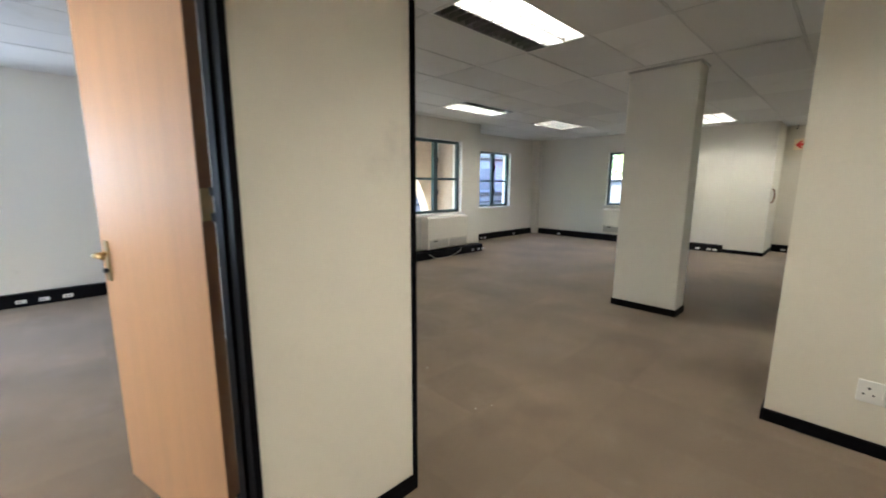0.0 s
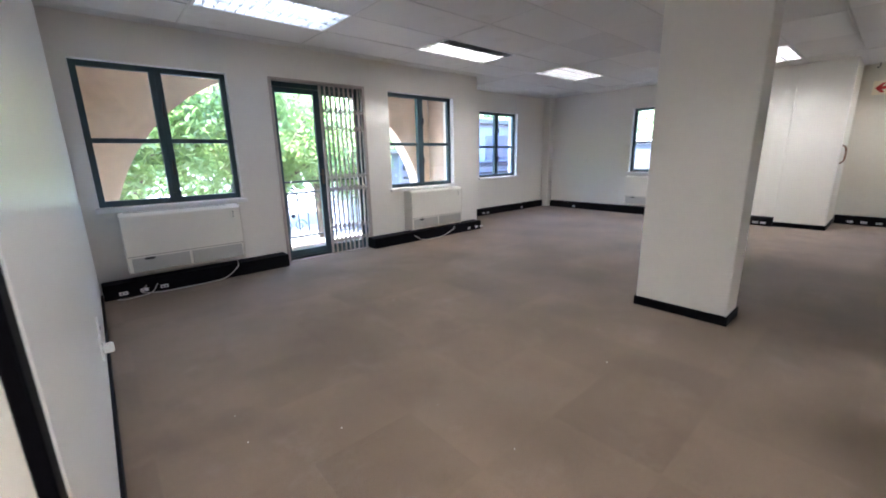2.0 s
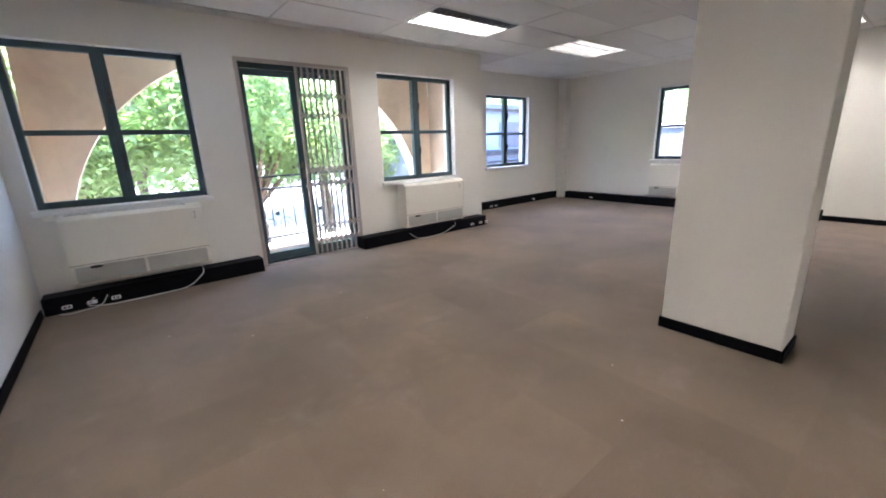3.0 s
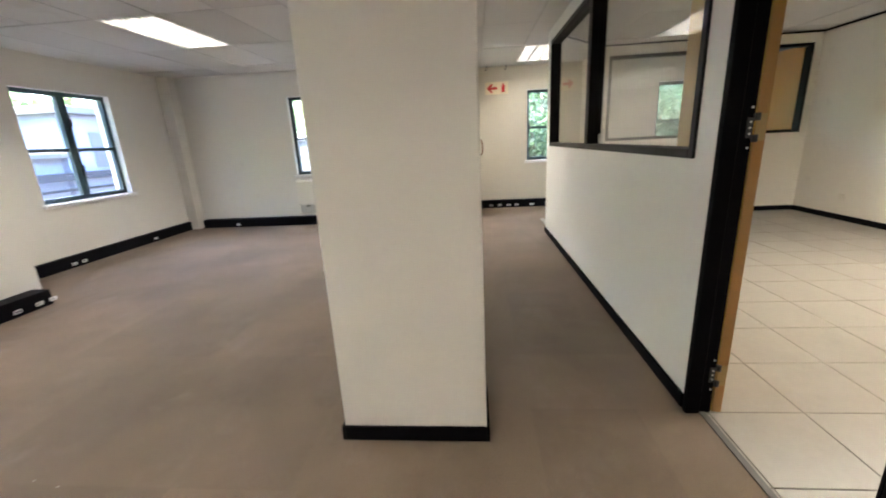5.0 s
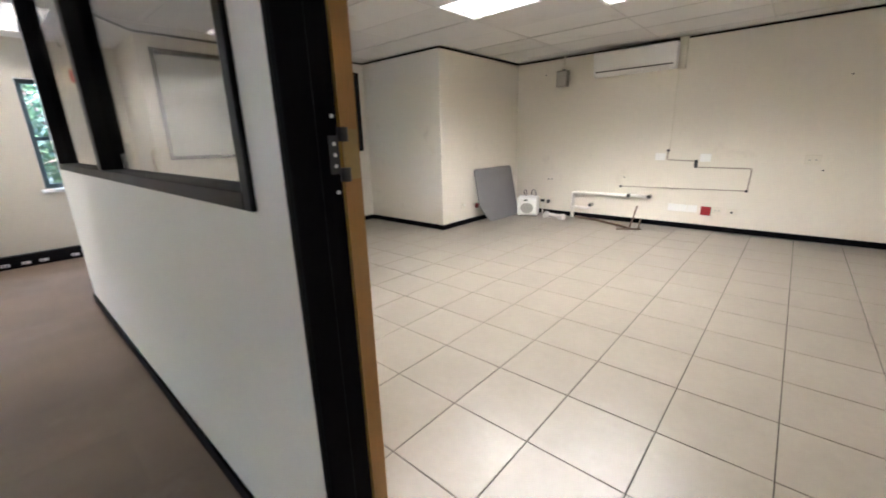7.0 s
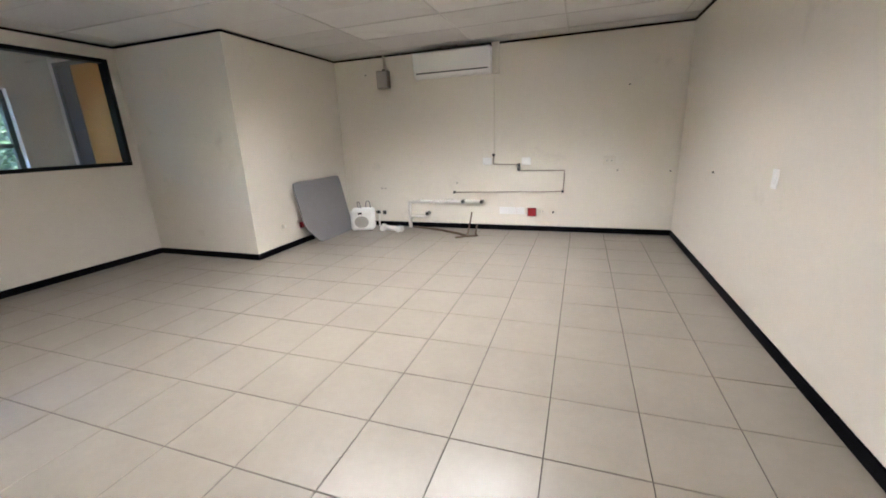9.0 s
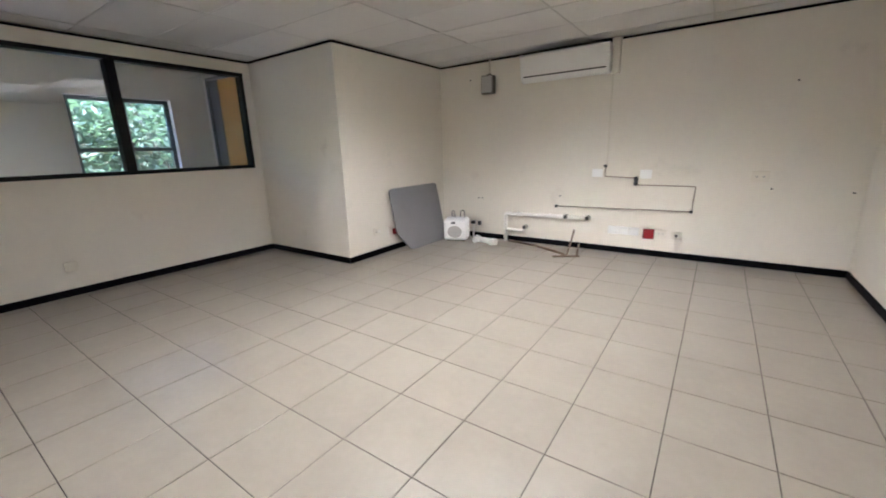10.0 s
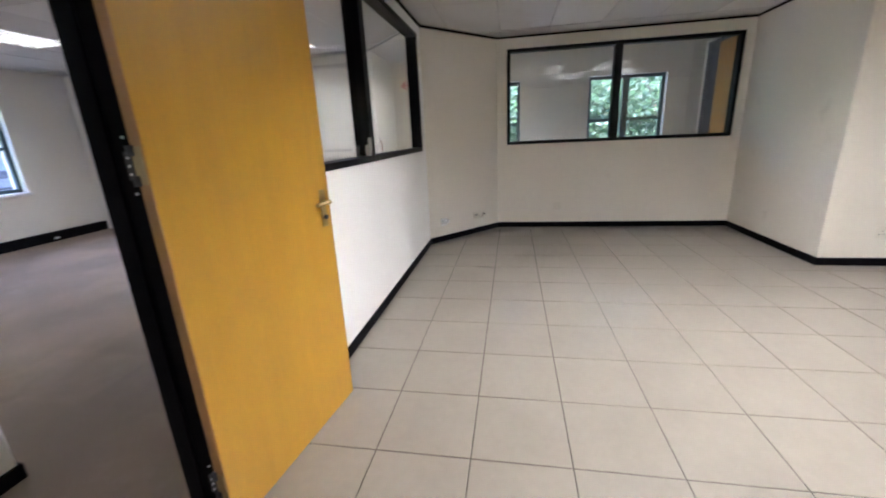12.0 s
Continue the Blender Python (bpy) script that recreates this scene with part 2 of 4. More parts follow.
LEDGE = material("dark_ledge_paint", (0.022, 0.026, 0.036), 0.6, vary=0.15)
NBAND = material("grey_band_metal", (0.09, 0.10, 0.13), 0.6, vary=0.1)
BARK = material("brown_bark", (0.13, 0.095, 0.07), 0.9, vary=0.3, scale=6.0, fine=40.0, bump=0.8, bump_scale=40.0)
LEAF = leaf_material("bright_leaf", (0.22, 0.29, 0.14))
LEAF2 = leaf_material("mid_leaf", (0.18, 0.24, 0.135))
# darker copy of the leaf: the trees' shaded side put into the colour
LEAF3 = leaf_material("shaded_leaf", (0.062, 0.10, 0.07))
PINK = leaf_material("pink_blossom", (0.50, 0.12, 0.28))


# ---- mesh helpers ----
def link_mesh(name, bm, mat):
    me = bpy.data.meshes.new(name)
    bmesh.ops.recalc_face_normals(bm, faces=bm.faces)
    bm.to_mesh(me)
    bm.free()
    if mat:
        me.materials.append(mat)
    return new(name, me)


def part(name, bm, mat, parent, label=""):
    ob = link_mesh(name, bm, mat)
    ob.parent = parent
    return tagged(ob, label) if label else ob


def thing(name, m, label, category, group="", kind=""):
    ob = new(name)
    ob.empty_display_size = 0.1
    ob.matrix_basis = m
    return tagged(ob, label, category, group, kind)


def box(bm, a, b, bevel=0.0, seg=1):
    """A box from corner a to corner b."""
    x0, y0, z0 = (min(p, q) for p, q in zip(a, b))
    x1, y1, z1 = (max(p, q) for p, q in zip(a, b))
    vs = [bm.verts.new(p) for p in ((x0, y0, z0), (x1, y0, z0), (x1, y1, z0), (x0, y1, z0), (x0, y0, z1), (x1, y0, z1), (x1, y1, z1), (x0, y1, z1))]
    fs = [bm.faces.new([vs[k] for k in f]) for f in ((0, 3, 2, 1), (4, 5, 6, 7), (0, 1, 5, 4), (1, 2, 6, 5), (2, 3, 7, 6), (3, 0, 4, 7))]
    if bevel:
        es = list({e for f in fs for e in f.edges})
        bmesh.ops.bevel(bm, geom=es, offset=bevel, segments=seg, profile=0.5, affect="EDGES")
    return bm


def boxes(*ab, bevel=0.0):
    bm = bmesh.new()
    for a, b in ab:
        box(bm, a, b, bevel)
    return bm


def tube(bm, pts, r, sides=10, r1=None, cap=True):
    """A round tube along the points, its radius going from r to r1."""
    pts = [Vector(p) for p in pts]
    r1 = r if r1 is None else r1
    rings, up = [], None
    for k, p in enumerate(pts):
        d = (pts[min(k + 1, len(pts) - 1)] - pts[max(k - 1, 0)]).normalized()
        if up is None:
            up = Vector((0, 0, 1)) if abs(d.z) < 0.9 else Vector((1, 0, 0))
        side = d.cross(up)
        if side.length < 1e-4:
            side = d.cross(Vector((0, 1, 0)))
        side.normalize()
        up = side.cross(d).normalized()
        rr = r + (r1 - r) * k / max(1, len(pts) - 1)
        rings.append([bm.verts.new(p + rr * (math.cos(a) * side + math.sin(a) * up)) for a in (2 * math.pi * j / sides for j in range(sides))])
    for q, w in zip(rings, rings[1:]):
        for j in range(sides):
            f = bm.faces.new((q[j], q[(j + 1) % sides], w[(j + 1) % sides], w[j]))
            f.smooth = True
    if cap:
        bm.faces.new(rings[0][::-1])
        bm.faces.new(rings[-1])
    return bm


def tubes(*args, sides=10):
    bm = bmesh.new()
    for pts, r in args:
        tube(bm, pts, r, sides)
    return bm


def rounded(pts, r, steps=4):
    """A polyline with its corners rounded."""
    pts = [Vector(p) for p in pts]
    out = [pts[0]]
    for a, b, c in zip(pts, pts[1:], pts[2:]):
        u, w = (a - b).normalized(), (c - b).normalized()
        k = min(r, (a - b).length * 0.45, (c - b).length * 0.45)
        p, q = b + u * k, b + w * k
        for s in range(steps + 1):
            t = s / steps
            out.append((1 - t) ** 2 * p + 2 * t * (1 - t) * b + t * t * q)
    return out + [pts[-1]]


def slab(bm, outline, z0, z1, place=None):
    """A flat plate with the given outline (x, y), between z0 and z1."""
    lo = [bm.verts.new((x, y, z0)) for x, y in outline]
    hi = [bm.verts.new((x, y, z1)) for x, y in outline]
    bm.faces.new(lo[::-1])
    bm.faces.new(hi)
    n = len(outline)
    for k in range(n):
        bm.faces.new((lo[k], lo[(k + 1) % n], hi[(k + 1) % n], hi[k]))
    if place:
        bmesh.ops.transform(bm, matrix=place, verts=lo + hi)
    return bm


def structure(name, bm, mat, label, category):
    return tagged(link_mesh(name, bm, mat), label, category, kind="structure")


def wall(name, along, t0, t1, a0, a1, z0, z1, mat, label, holes=()):
    """An upright wall along x or y, between t0 and t1 across, with openings (a0, a1, z0, z1) through it."""
    bm = bmesh.new()
    As = sorted({a0, a1, *(h[0] for h in holes), *(h[1] for h in holes)})
    Zs = sorted({z0, z1, *(h[2] for h in holes), *(h[3] for h in holes)})
    As, Zs = [a for a in As if a0 <= a <= a1], [z for z in Zs if z0 <= z <= z1]

    def solid(i, j):
        if not (0 <= i < len(As) - 1 and 0 <= j < len(Zs) - 1):
            return False
        a, z = (As[i] + As[i + 1]) / 2, (Zs[j] + Zs[j + 1]) / 2
        return not any(h[0] < a < h[1] and h[2] < z < h[3] for h in holes)

    def at(a, t, z):
        return (a, t, z) if along == "x" else (t, a, z)

    def quad(*ps):
        bm.faces.new([bm.verts.new(p) for p in ps])

    for i in range(len(As) - 1):
        for j in range(len(Zs) - 1):
            if not solid(i, j):
                continue
            a, b, c, d = As[i], As[i + 1], Zs[j], Zs[j + 1]
            for t in (t0, t1):
                quad(at(a, t, c), at(b, t, c), at(b, t, d), at(a, t, d))
            for da, dz, p, q in ((-1, 0, (a, c), (a, d)), (1, 0, (b, c), (b, d)), (0, -1, (a, c), (b, c)), (0, 1, (a, d), (b, d))):
                if not solid(i + da, j + dz):
                    quad(at(p[0], t0, p[1]), at(q[0], t0, q[1]), at(q[0], t1, q[1]), at(p[0], t1, p[1]))
    bmesh.ops.remove_doubles(bm, verts=bm.verts, dist=1e-5)
    return structure(name, bm, mat, label, "wall")


def run_strip(name, p, q, side, depth, z0, z1, mat, label, bevel=0.003):
    """A strip along the floor line from p to q, proud by depth to its left (side 1) or right (-1)."""
    p, q = Vector((*p, 0)), Vector((*q, 0))
    d = (q - p).normalized()
    nrm = Vector((-d.y, d.x, 0)) * side
    ang = math.degrees(math.atan2(d.y, d.x))
    bm = box(bmesh.new(), (0, 0, z0), ((q - p).length, side * depth, z1), bevel)
    bmesh.ops.transform(bm, matrix=pose(p.x, p.y, 0, 0, 0, ang), verts=bm.verts)
    return structure(name, bm, mat, label, "skirting board")


# ---- large structure ----
ZC, ZT = 2.50, 2.78
CW = "cream painted plaster wall, lightly marked"
PW = "white painted drywall partition"
wall("wall_north_balcony", "x", 5.25, 5.50, 0.818, 5.985, 0, ZT, CREAM, CW, [(0.94, 2.185, 0.84, 2.15), (2.61, 3.81, 0, 2.14), (4.20, 5.452, 0.80, 2.145)])
wall("wall_jog", "y", 5.735, 5.985, 5.50, 6.14, 0, ZT, CREAM, CW)
wall("wall_north_far", "x", 6.14, 6.39, 5.735, 9.63, 0, ZT, CREAM, CW, [(6.99, 8.23, 0.79, 2.12)])
wall("wall_east", "y", 9.38, 9.63, 1.10, 6.14, 0, ZT, CREAM, CW, [(2.89, 4.12, 0.85, 2.108)])
wall("wall_passage_north", "x", 1.0, 1.10, 9.38, 10.35, 0, ZT, DIMCREAM, CW)
wall("wall_far_east", "y", 10.35, 10.60, -6.0, 1.10, 0, ZT, DIMCREAM, CW, [(-1.11, 0.11, 0.86, 2.095), (-3.28, -2.15, 0.86, 2.095)])
structure("wall_pilaster", boxes(((9.32, 1.0, 0), (9.38, 1.63, ZC)), bevel=0.004), CREAM, "white painted shallow pilaster on the wall", "pilaster")
structure("wall_corner_pier", boxes(((9.20, 5.96, 0), (9.38, 6.14, ZC)), bevel=0.004), CREAM, "cream painted narrow pier in the corner", "pier")
wall("wall_kitchen_east", "y", 9.13, 9.22, -3.775, -0.77, 0, ZT, KCREAM, CW, [(-3.67, -0.91, 1.155, 2.345)])
wall("wall_block_west", "y", 7.50, 7.60, -5.82, -3.875, 0, ZT, KCREAM, CW)
wall("wall_block_north", "x", -3.875, -3.775, 7.50, 9.22, 0, ZT, KCREAM, CW)
wall("wall_passage_south", "x", -3.86, -3.76, 9.22, 10.35, 0, ZT, CREAM, CW, [(9.26, 10.26, 0, 2.42)])
wall("wall_kitchen_south", "x", -6.0, -5.82, 2.62, 7.60, 0, ZT, KCREAM, CW)
wall("wall_kitchen_west", "y", 2.62, 2.776, -5.82, 0.15, 0, ZT, KCREAM, CW)
wall("wall_partition_south", "x", 0.03, 0.123, 2.776, 8.19, 0, ZT, WHITE, PW, [(3.563, 4.437, 0, 2.13), (4.60, 7.98, 1.16, 2.365)])
DIAG_A, DIAG_B = Vector((8.20, 0.03, 0)), Vector((9.15, -0.80, 0))
dl, da = (DIAG_B - DIAG_A).length, math.degrees(math.atan2(DIAG_B.y - DIAG_A.y, DIAG_B.x - DIAG_A.x))
bm = box(bmesh.new(), (-0.025, 0.002, 0), (dl + 0.06, 0.09, ZT))
bmesh.ops.transform(bm, matrix=pose(DIAG_A.x, DIAG_A.y, 0, 0, 0, da), verts=bm.verts)
structure("wall_partition_diagonal", bm, KCREAM, PW, "wall")
wall("wall_room_east", "y", 0.718, 0.818, 1.265, 6.14, 0, ZT, WHITE, PW)
wall("wall_room_south", "x", 1.15, 1.265, -3.1, 0.803, 0, ZT, KCREAM, "cream painted drywall partition with black edge trim", [(-0.734, 0.176, 0, 2.13)])
wall("wall_room_north", "x", 6.14, 6.39, -3.2, 0.818, 0, ZT, CREAM, CW, [(-2.9, -0.95, 0.85, 2.1)])
wall("wall_far_west", "y", -3.2, -3.1, -2.7, 6.14, 0, ZT, CREAM, CW)
wall("wall_corridor_south", "x", -2.7, -2.6, -3.1, 2.62, 0, ZT, CREAM, CW)
structure("column", boxes(((4.22, 1.065, 0), (4.495, 1.705, ZC)), bevel=0.006), CREAM, "cream painted square column with black skirting", "column")

# floors
structure("floor_carpet", boxes(((-3.1, 0.055, -0.15), (10.35, 6.14, 0.0))), CARPET, "worn brown office carpet with faint stains", "carpet")
structure("floor_corridor_carpet", boxes(((-3.1, -2.6, -0.15), (2.62, 0.055, 0.0))), CARPET, "worn brown office carpet", "carpet")
structure("floor_passage_carpet", boxes(((9.13, -5.9, -0.15), (10.35, 0.055, 0.0))), CARPET, "brown office carpet in the passage", "carpet")
tile_floor = structure("floor_tiled", boxes(((2.62, -5.82, -0.15), (9.13, 0.055, -0.004))), GROUT, "beige ceramic tiled floor with brown grout", "tiled floor")
structure("threshold", boxes(((3.585, 0.04, -0.002), (4.415, 0.07, 0.006)), bevel=0.002), THRESH, "thin metal strip between carpet and tiles", "threshold")

# ceiling: lay-in boards on a grid of white bars
GX, GY, GX0, GY0 = 1.18, 0.59, 1.77, 0.35
# (-3, 2), (-4, 5), (-1, -2), (-4, -3): unseen, added to brighten the west side
LIT = {(0, 2), (0, 6), (2, 6), (4, 6), (5, 2), (6, -1), (3, -6), (2, -7), (3, -4), (2, -5), (-3, 2), (-4, 5), (-1, -2), (-4, -3)}
bm = bmesh.new()
for i in range(-5, 8):
    for j in range(-12, 11):
        if (i, j) in LIT:
            continue
        x, y = GX0 + i * GX, GY0 + j * GY
        sag = random.uniform(-0.003, 0.003)
        tilt = random.uniform(-0.003, 0.003)
        vs = [bm.verts.new((x + dx, y + dy, ZC + 0.004 + sag + tilt * s + dz)) for dz in (0, 0.015) for dx, dy, s in ((0.010, 0.010, 0), (GX - 0.010, 0.010, 1), (GX - 0.010, GY - 0.010, 1), (0.010, GY - 0.010, 0))]
        for f in ((0, 3, 2, 1), (4, 5, 6, 7), (0, 1, 5, 4), (1, 2, 6, 5), (2, 3, 7, 6), (3, 0, 4, 7)):
            bm.faces.new([vs[k] for k in f])
structure("ceiling", bm, CEILING, "suspended ceiling of off-white boards, slightly uneven", "ceiling")
bm = bmesh.new()
for i in range(-5, 9):
    box(bm, (GX0 + i * GX - 0.007, GY0 - 12 * GY, ZC + 0.003), (GX0 + i * GX + 0.007, GY0 + 11 * GY, ZC + 0.009))
for j in range(-12, 12):
    box(bm, (GX0 - 5 * GX, GY0 + j * GY - 0.007, ZC + 0.0025), (GX0 + 8 * GX, GY0 + j * GY + 0.007, ZC + 0.0085))
structure("ceiling_grid", bm, TBAR, "white metal ceiling grid bars", "ceiling grid")
# unseen slab stops light leaks; its eaves are added to keep sun off windows
structure("roof", boxes(((-3.4, -6.1, ZT), (10.75, 6.5, ZT + 0.35)), ((5.90, 6.5, ZT + 0.004), (10.75, 7.25, ZT + 0.2)), ((-3.4, 6.5, ZT + 0.004), (0.70, 7.25, ZT + 0.2))), ROOF, "concrete roof slab, unseen, with eaves added to block sun", "roof")

# skirting boards
SK = "black painted skirting board"
for p, q, sd in (((2.62, -2.6), (2.62, 0.15), 1), ((2.607, 0.15), (2.80, 0.15), 1), ((2.776, 0.123), (3.55, 0.123), 1), ((4.45, 0.123), (8.19, 0.123), 1),
                 ((8.25, 0.03), (4.45, 0.03), 1), ((3.55, 0.03), (2.776, 0.03), 1), ((2.776, 0.03), (2.776, -5.82), 1), ((2.776, -5.82), (7.50, -5.82), 1),
                 ((7.50, -5.82), (7.50, -3.762), 1), ((7.50, -3.775), (9.13, -3.775), 1), ((9.13, -3.775), (9.13, -0.79), 1), ((9.15, -0.80), (8.20, 0.03), 1),
                 ((0.818, 5.06), (0.818, 1.195), 1), ((0.176, 1.15), (0.803, 1.15), -1), ((-0.80, 1.15), (-3.1, 1.15), 1),
                 ((4.22, 1.705), (4.22, 1.065), -1), ((4.207, 1.065), (4.508, 1.065), -1), ((4.495, 1.065), (4.495, 1.705), -1), ((4.508, 1.705), (4.207, 1.705), -1),
                 ((9.32, 1.63), (9.32, 1.0), -1), ((9.307, 1.0), (10.35, 1.0), -1)):
    run_strip("baseboard", p, q, sd, 0.013, 0.0, 0.074, BLACK, SK)
TR = "black cable trunking along the wall base with white outlets"
for p, q, sd, d in (((2.55, 5.25), (0.835, 5.25), 1, 0.185), ((5.90, 5.25), (3.75, 5.25), 1, 0.185), ((9.18, 6.14), (5.99, 6.14), 1, 0.07), ((9.38, 1.63), (9.38, 5.90), 1, 0.13),
                    ((10.35, -3.7), (10.35, 0.98), 1, 0.08), ((0.718, 6.14), (-3.1, 6.14), 1, 0.08)):
    run_strip("baseboard_trunking", p, q, sd, d, 0.0, 0.145, DUCT, TR, 0.006)
# dark shadow line round the kitchen's ceiling
for p, q, sd in (((8.25, 0.03), (2.776, 0.03), 1), ((2.776, 0.03), (2.776, -5.82), 1), ((2.776, -5.82), (4.985, -5.82), 1), ((5.085, -5.82), (6.655, -5.82), 1), ((6.69, -5.82), (7.50, -5.82), 1), ((7.50, -5.82), (7.50, -3.775), 1), ((7.50, -3.775), (9.13, -3.775), 1), ((9.13, -3.775), (9.13, -0.79), 1), ((9.15, -0.80), (8.20, 0.03), 1)):
    run_strip("trim", p, q, sd, 0.014, 2.472, 2.494, BLACK, "thin black cornice strip under the ceiling", 0.0)
# angle trim where the column meets the ceiling
for p, q in (((4.22, 1.705), (4.22, 1.065)), ((4.205, 1.065), (4.51, 1.065)), ((4.495, 1.065), (4.495, 1.705)), ((4.51, 1.705), (4.205, 1.705))):
    run_strip("trim", p, q, -1, 0.015, 2.482, 2.4985, TBAR, "grey angle trim round the column head", 0.001)
# black corner trim of the partition
structure("trim", boxes(((0.803, 1.138, 0), (0.824, 1.195, ZC)), bevel=0.003), BLACK, "black aluminium corner trim of the partition", "corner trim")


# ---- windows, doors ----
def window(name, m, w, h, depth_in, label, sill=True):
    """A painted window of four panes; local x runs across, the room is on the -y side, z from the sill. depth_in: from the frame's middle to the wall's face."""
    win = thing(name, m, label, "window", kind="structure")
    f, d = 0.055, 0.03
    part("window_frame", boxes(((0, -d, 0), (f, d, h)), ((w - f, -d, 0), (w, d, h)), ((f, -d, 0), (w - f, d, f)), ((f, -d, h - f), (w - f, d, h)), bevel=0.004), TEAL, win)
    part("mullion", boxes(((w / 2 - 0.05, -d - 0.008, f), (w / 2 + 0.05, d, h - f)), ((w / 2 - 0.008, -d - 0.014, f), (w / 2 + 0.008, -d, h - f)), bevel=0.003), TEAL, win)
    for x0, x1 in ((f, w / 2 - 0.05), (w / 2 + 0.05, w - f)):
        part("transom", boxes(((x0, -0.022, h * 0.47 - 0.022), (x1, 0.022, h * 0.47 + 0.022)), bevel=0.003), TEAL, win)
        for z0, z1 in ((f, h * 0.47 - 0.022), (h * 0.47 + 0.022, h - f)):
            part("pane", boxes(((x0 - 0.004, -0.003, z0 - 0.004), (x1 + 0.004, 0.003, z1 + 0.004))), GLASS, win)
    for z in (h * 0.25, h * 0.68):
        hd = boxes(((w / 2 + 0.01, -0.06, z - 0.05), (w / 2 + 0.035, -0.038, z + 0.05)), ((w / 2 + 0.014, -0.085, z + 0.01), (w / 2 + 0.03, -0.055, z + 0.10)), bevel=0.004)
        part("window_handle", hd, DARKPL, win, "dark metal window latch")
    for a, b in (((0.0005, -depth_in + 0.002, 0), (0.006, -d, h - 0.006)), ((w - 0.006, -depth_in + 0.002, 0), (w - 0.0005, -d, h - 0.006)), ((0.0005, -depth_in + 0.002, h - 0.006), (w - 0.0005, -d, h - 0.0005))):
        part("reveal", boxes((a, b)), SILLW, win, "white painted window reveal")
    if sill:
        part("window_sill", boxes(((-0.03, -depth_in - 0.05, -0.045), (w + 0.03, -0.03, -0.002)), bevel=0.006), SILLW, win, "white painted window sill")
    return win


WL = "teal painted four-pane window in a white reveal"
window("window_1", pose(0.94, 5.36, 0.84), 1.245, 1.31, 0.11, WL + ", trees outside")
window("window_2", pose(4.20, 5.36, 0.80), 1.252, 1.345, 0.11, WL + ", arch outside")
window("window_3", pose(6.99, 6.25, 0.79), 1.24, 1.33, 0.11, WL + ", pale building outside")
window("window_4", pose(9.49, 4.12, 0.85, 0, 0, -90), 1.23, 1.258, 0.11, WL + ", white wall outside")
window("window_5", pose(10.46, 0.11, 0.86, 0, 0, -90), 1.22, 1.235, 0.11, WL + ", beside the exit sign")
window("window_6", pose(10.46, -2.15, 0.86, 0, 0, -90), 1.13, 1.235, 0.11, WL + ", in the passage")
window("window_7", pose(-2.9, 6.25, 0.85), 1.95, 1.25, 0.11, WL + ", in the side room")


def interior_glazing(name, m, w, h, mull, depth, label):
    """Black-framed fixed glass in a partition, frame proud on both faces; local x across, y through the wall."""
    g = thing(name, m, label, "glass partition", kind="structure")
    f, d = 0.042, depth / 2 + 0.012
    part("frame", boxes(((0, -d, 0), (f, d, h)), ((w - f, -d, 0), (w, d, h)), ((f, -d, 0), (w - f, d, f)), ((f, -d, h - f), (w - f, d, h)), bevel=0.003), FRAMEBLK, g)
    part("mullion", boxes(((mull - 0.045, -d, f), (mull + 0.045, d, h - f)), bevel=0.003), FRAMEBLK, g)
    for x0, x1 in ((f, mull - 0.045), (mull + 0.045, w - f)):
        part("pane", boxes(((x0 - 0.004, -0.003, f - 0.004), (x1 + 0.004, 0.003, h - f + 0.004))), GLASS2, g)
    return g


gz = interior_glazing("window_8", pose(4.60, 0.0765, 1.16), 3.38, 1.205, 1.715, 0.093, "black-framed fixed glass in the white partition")
part("latch", boxes(((1.635, -0.066, 0.045), (1.665, -0.03, 0.12)), ((1.642, -0.075, 0.08), (1.658, -0.05, 0.17)), bevel=0.003), GRILLE, gz, "small pale metal latch")
interior_glazing("window_9", pose(9.175, -0.91, 1.155, 0, 0, -90), 2.76, 1.19, 1.37, 0.09, "black-framed fixed glass in the cream kitchen wall")


def door_leaf(name, m, w, h, mat, label, hinge_side=1, lip=None):
    """A flush door: local x from the hinge edge, y across, z up. Handles and hinges on it."""
    d = thing(name, m, label, "door", kind="structure")
    part("leaf", boxes(((0, -0.02, 0.008), (w, 0.02, h)), bevel=0.002), mat, d)
    for x in ((-0.003, 0.0), (w, w + 0.003)) if lip else ():
        part("edge_lipping", boxes(((x[0], -0.0195, 0.008), (x[1], 0.0195, h - 0.002))), lip, d, "brown varnished edge lipping")
    for s in (-1, 1):
        hd = part("door_handle", boxes(((w - 0.075, s * 0.02, 0.94), (w - 0.035, s * 0.026, 1.11)), bevel=0.002), BRASS, d, "worn brass lever handle on a back plate")
        lv = tube(bmesh.new(), rounded([(w - 0.055, s * 0.024, 1.055), (w - 0.055, s * 0.07, 1.055), (w - 0.165, s * 0.072, 1.055)], 0.02), 0.009)
        part("lever", lv, BRASS, hd)
        part("key_barrel", tube(bmesh.new(), [(w - 0.055, s * 0.024, 0.985), (w - 0.055, s * 0.040, 0.985)], 0.010), DARKPL, hd)
    for z in (0.20, 1.28, 1.92):
        hg = part("hinge", boxes(((-0.0055, -0.016, z - 0.05), (0.0005, 0.0192, z + 0.05))), BRASS, d, "worn brass butt hinge")
        for dz in (-0.04, 0.04):
            part("knuckle", tube(bmesh.new(), [(-0.006, hinge_side * 0.018, z + dz - 0.014), (-0.006, hinge_side * 0.018, z + dz + 0.014)], 0.011), DARKPL, hg)
    return d


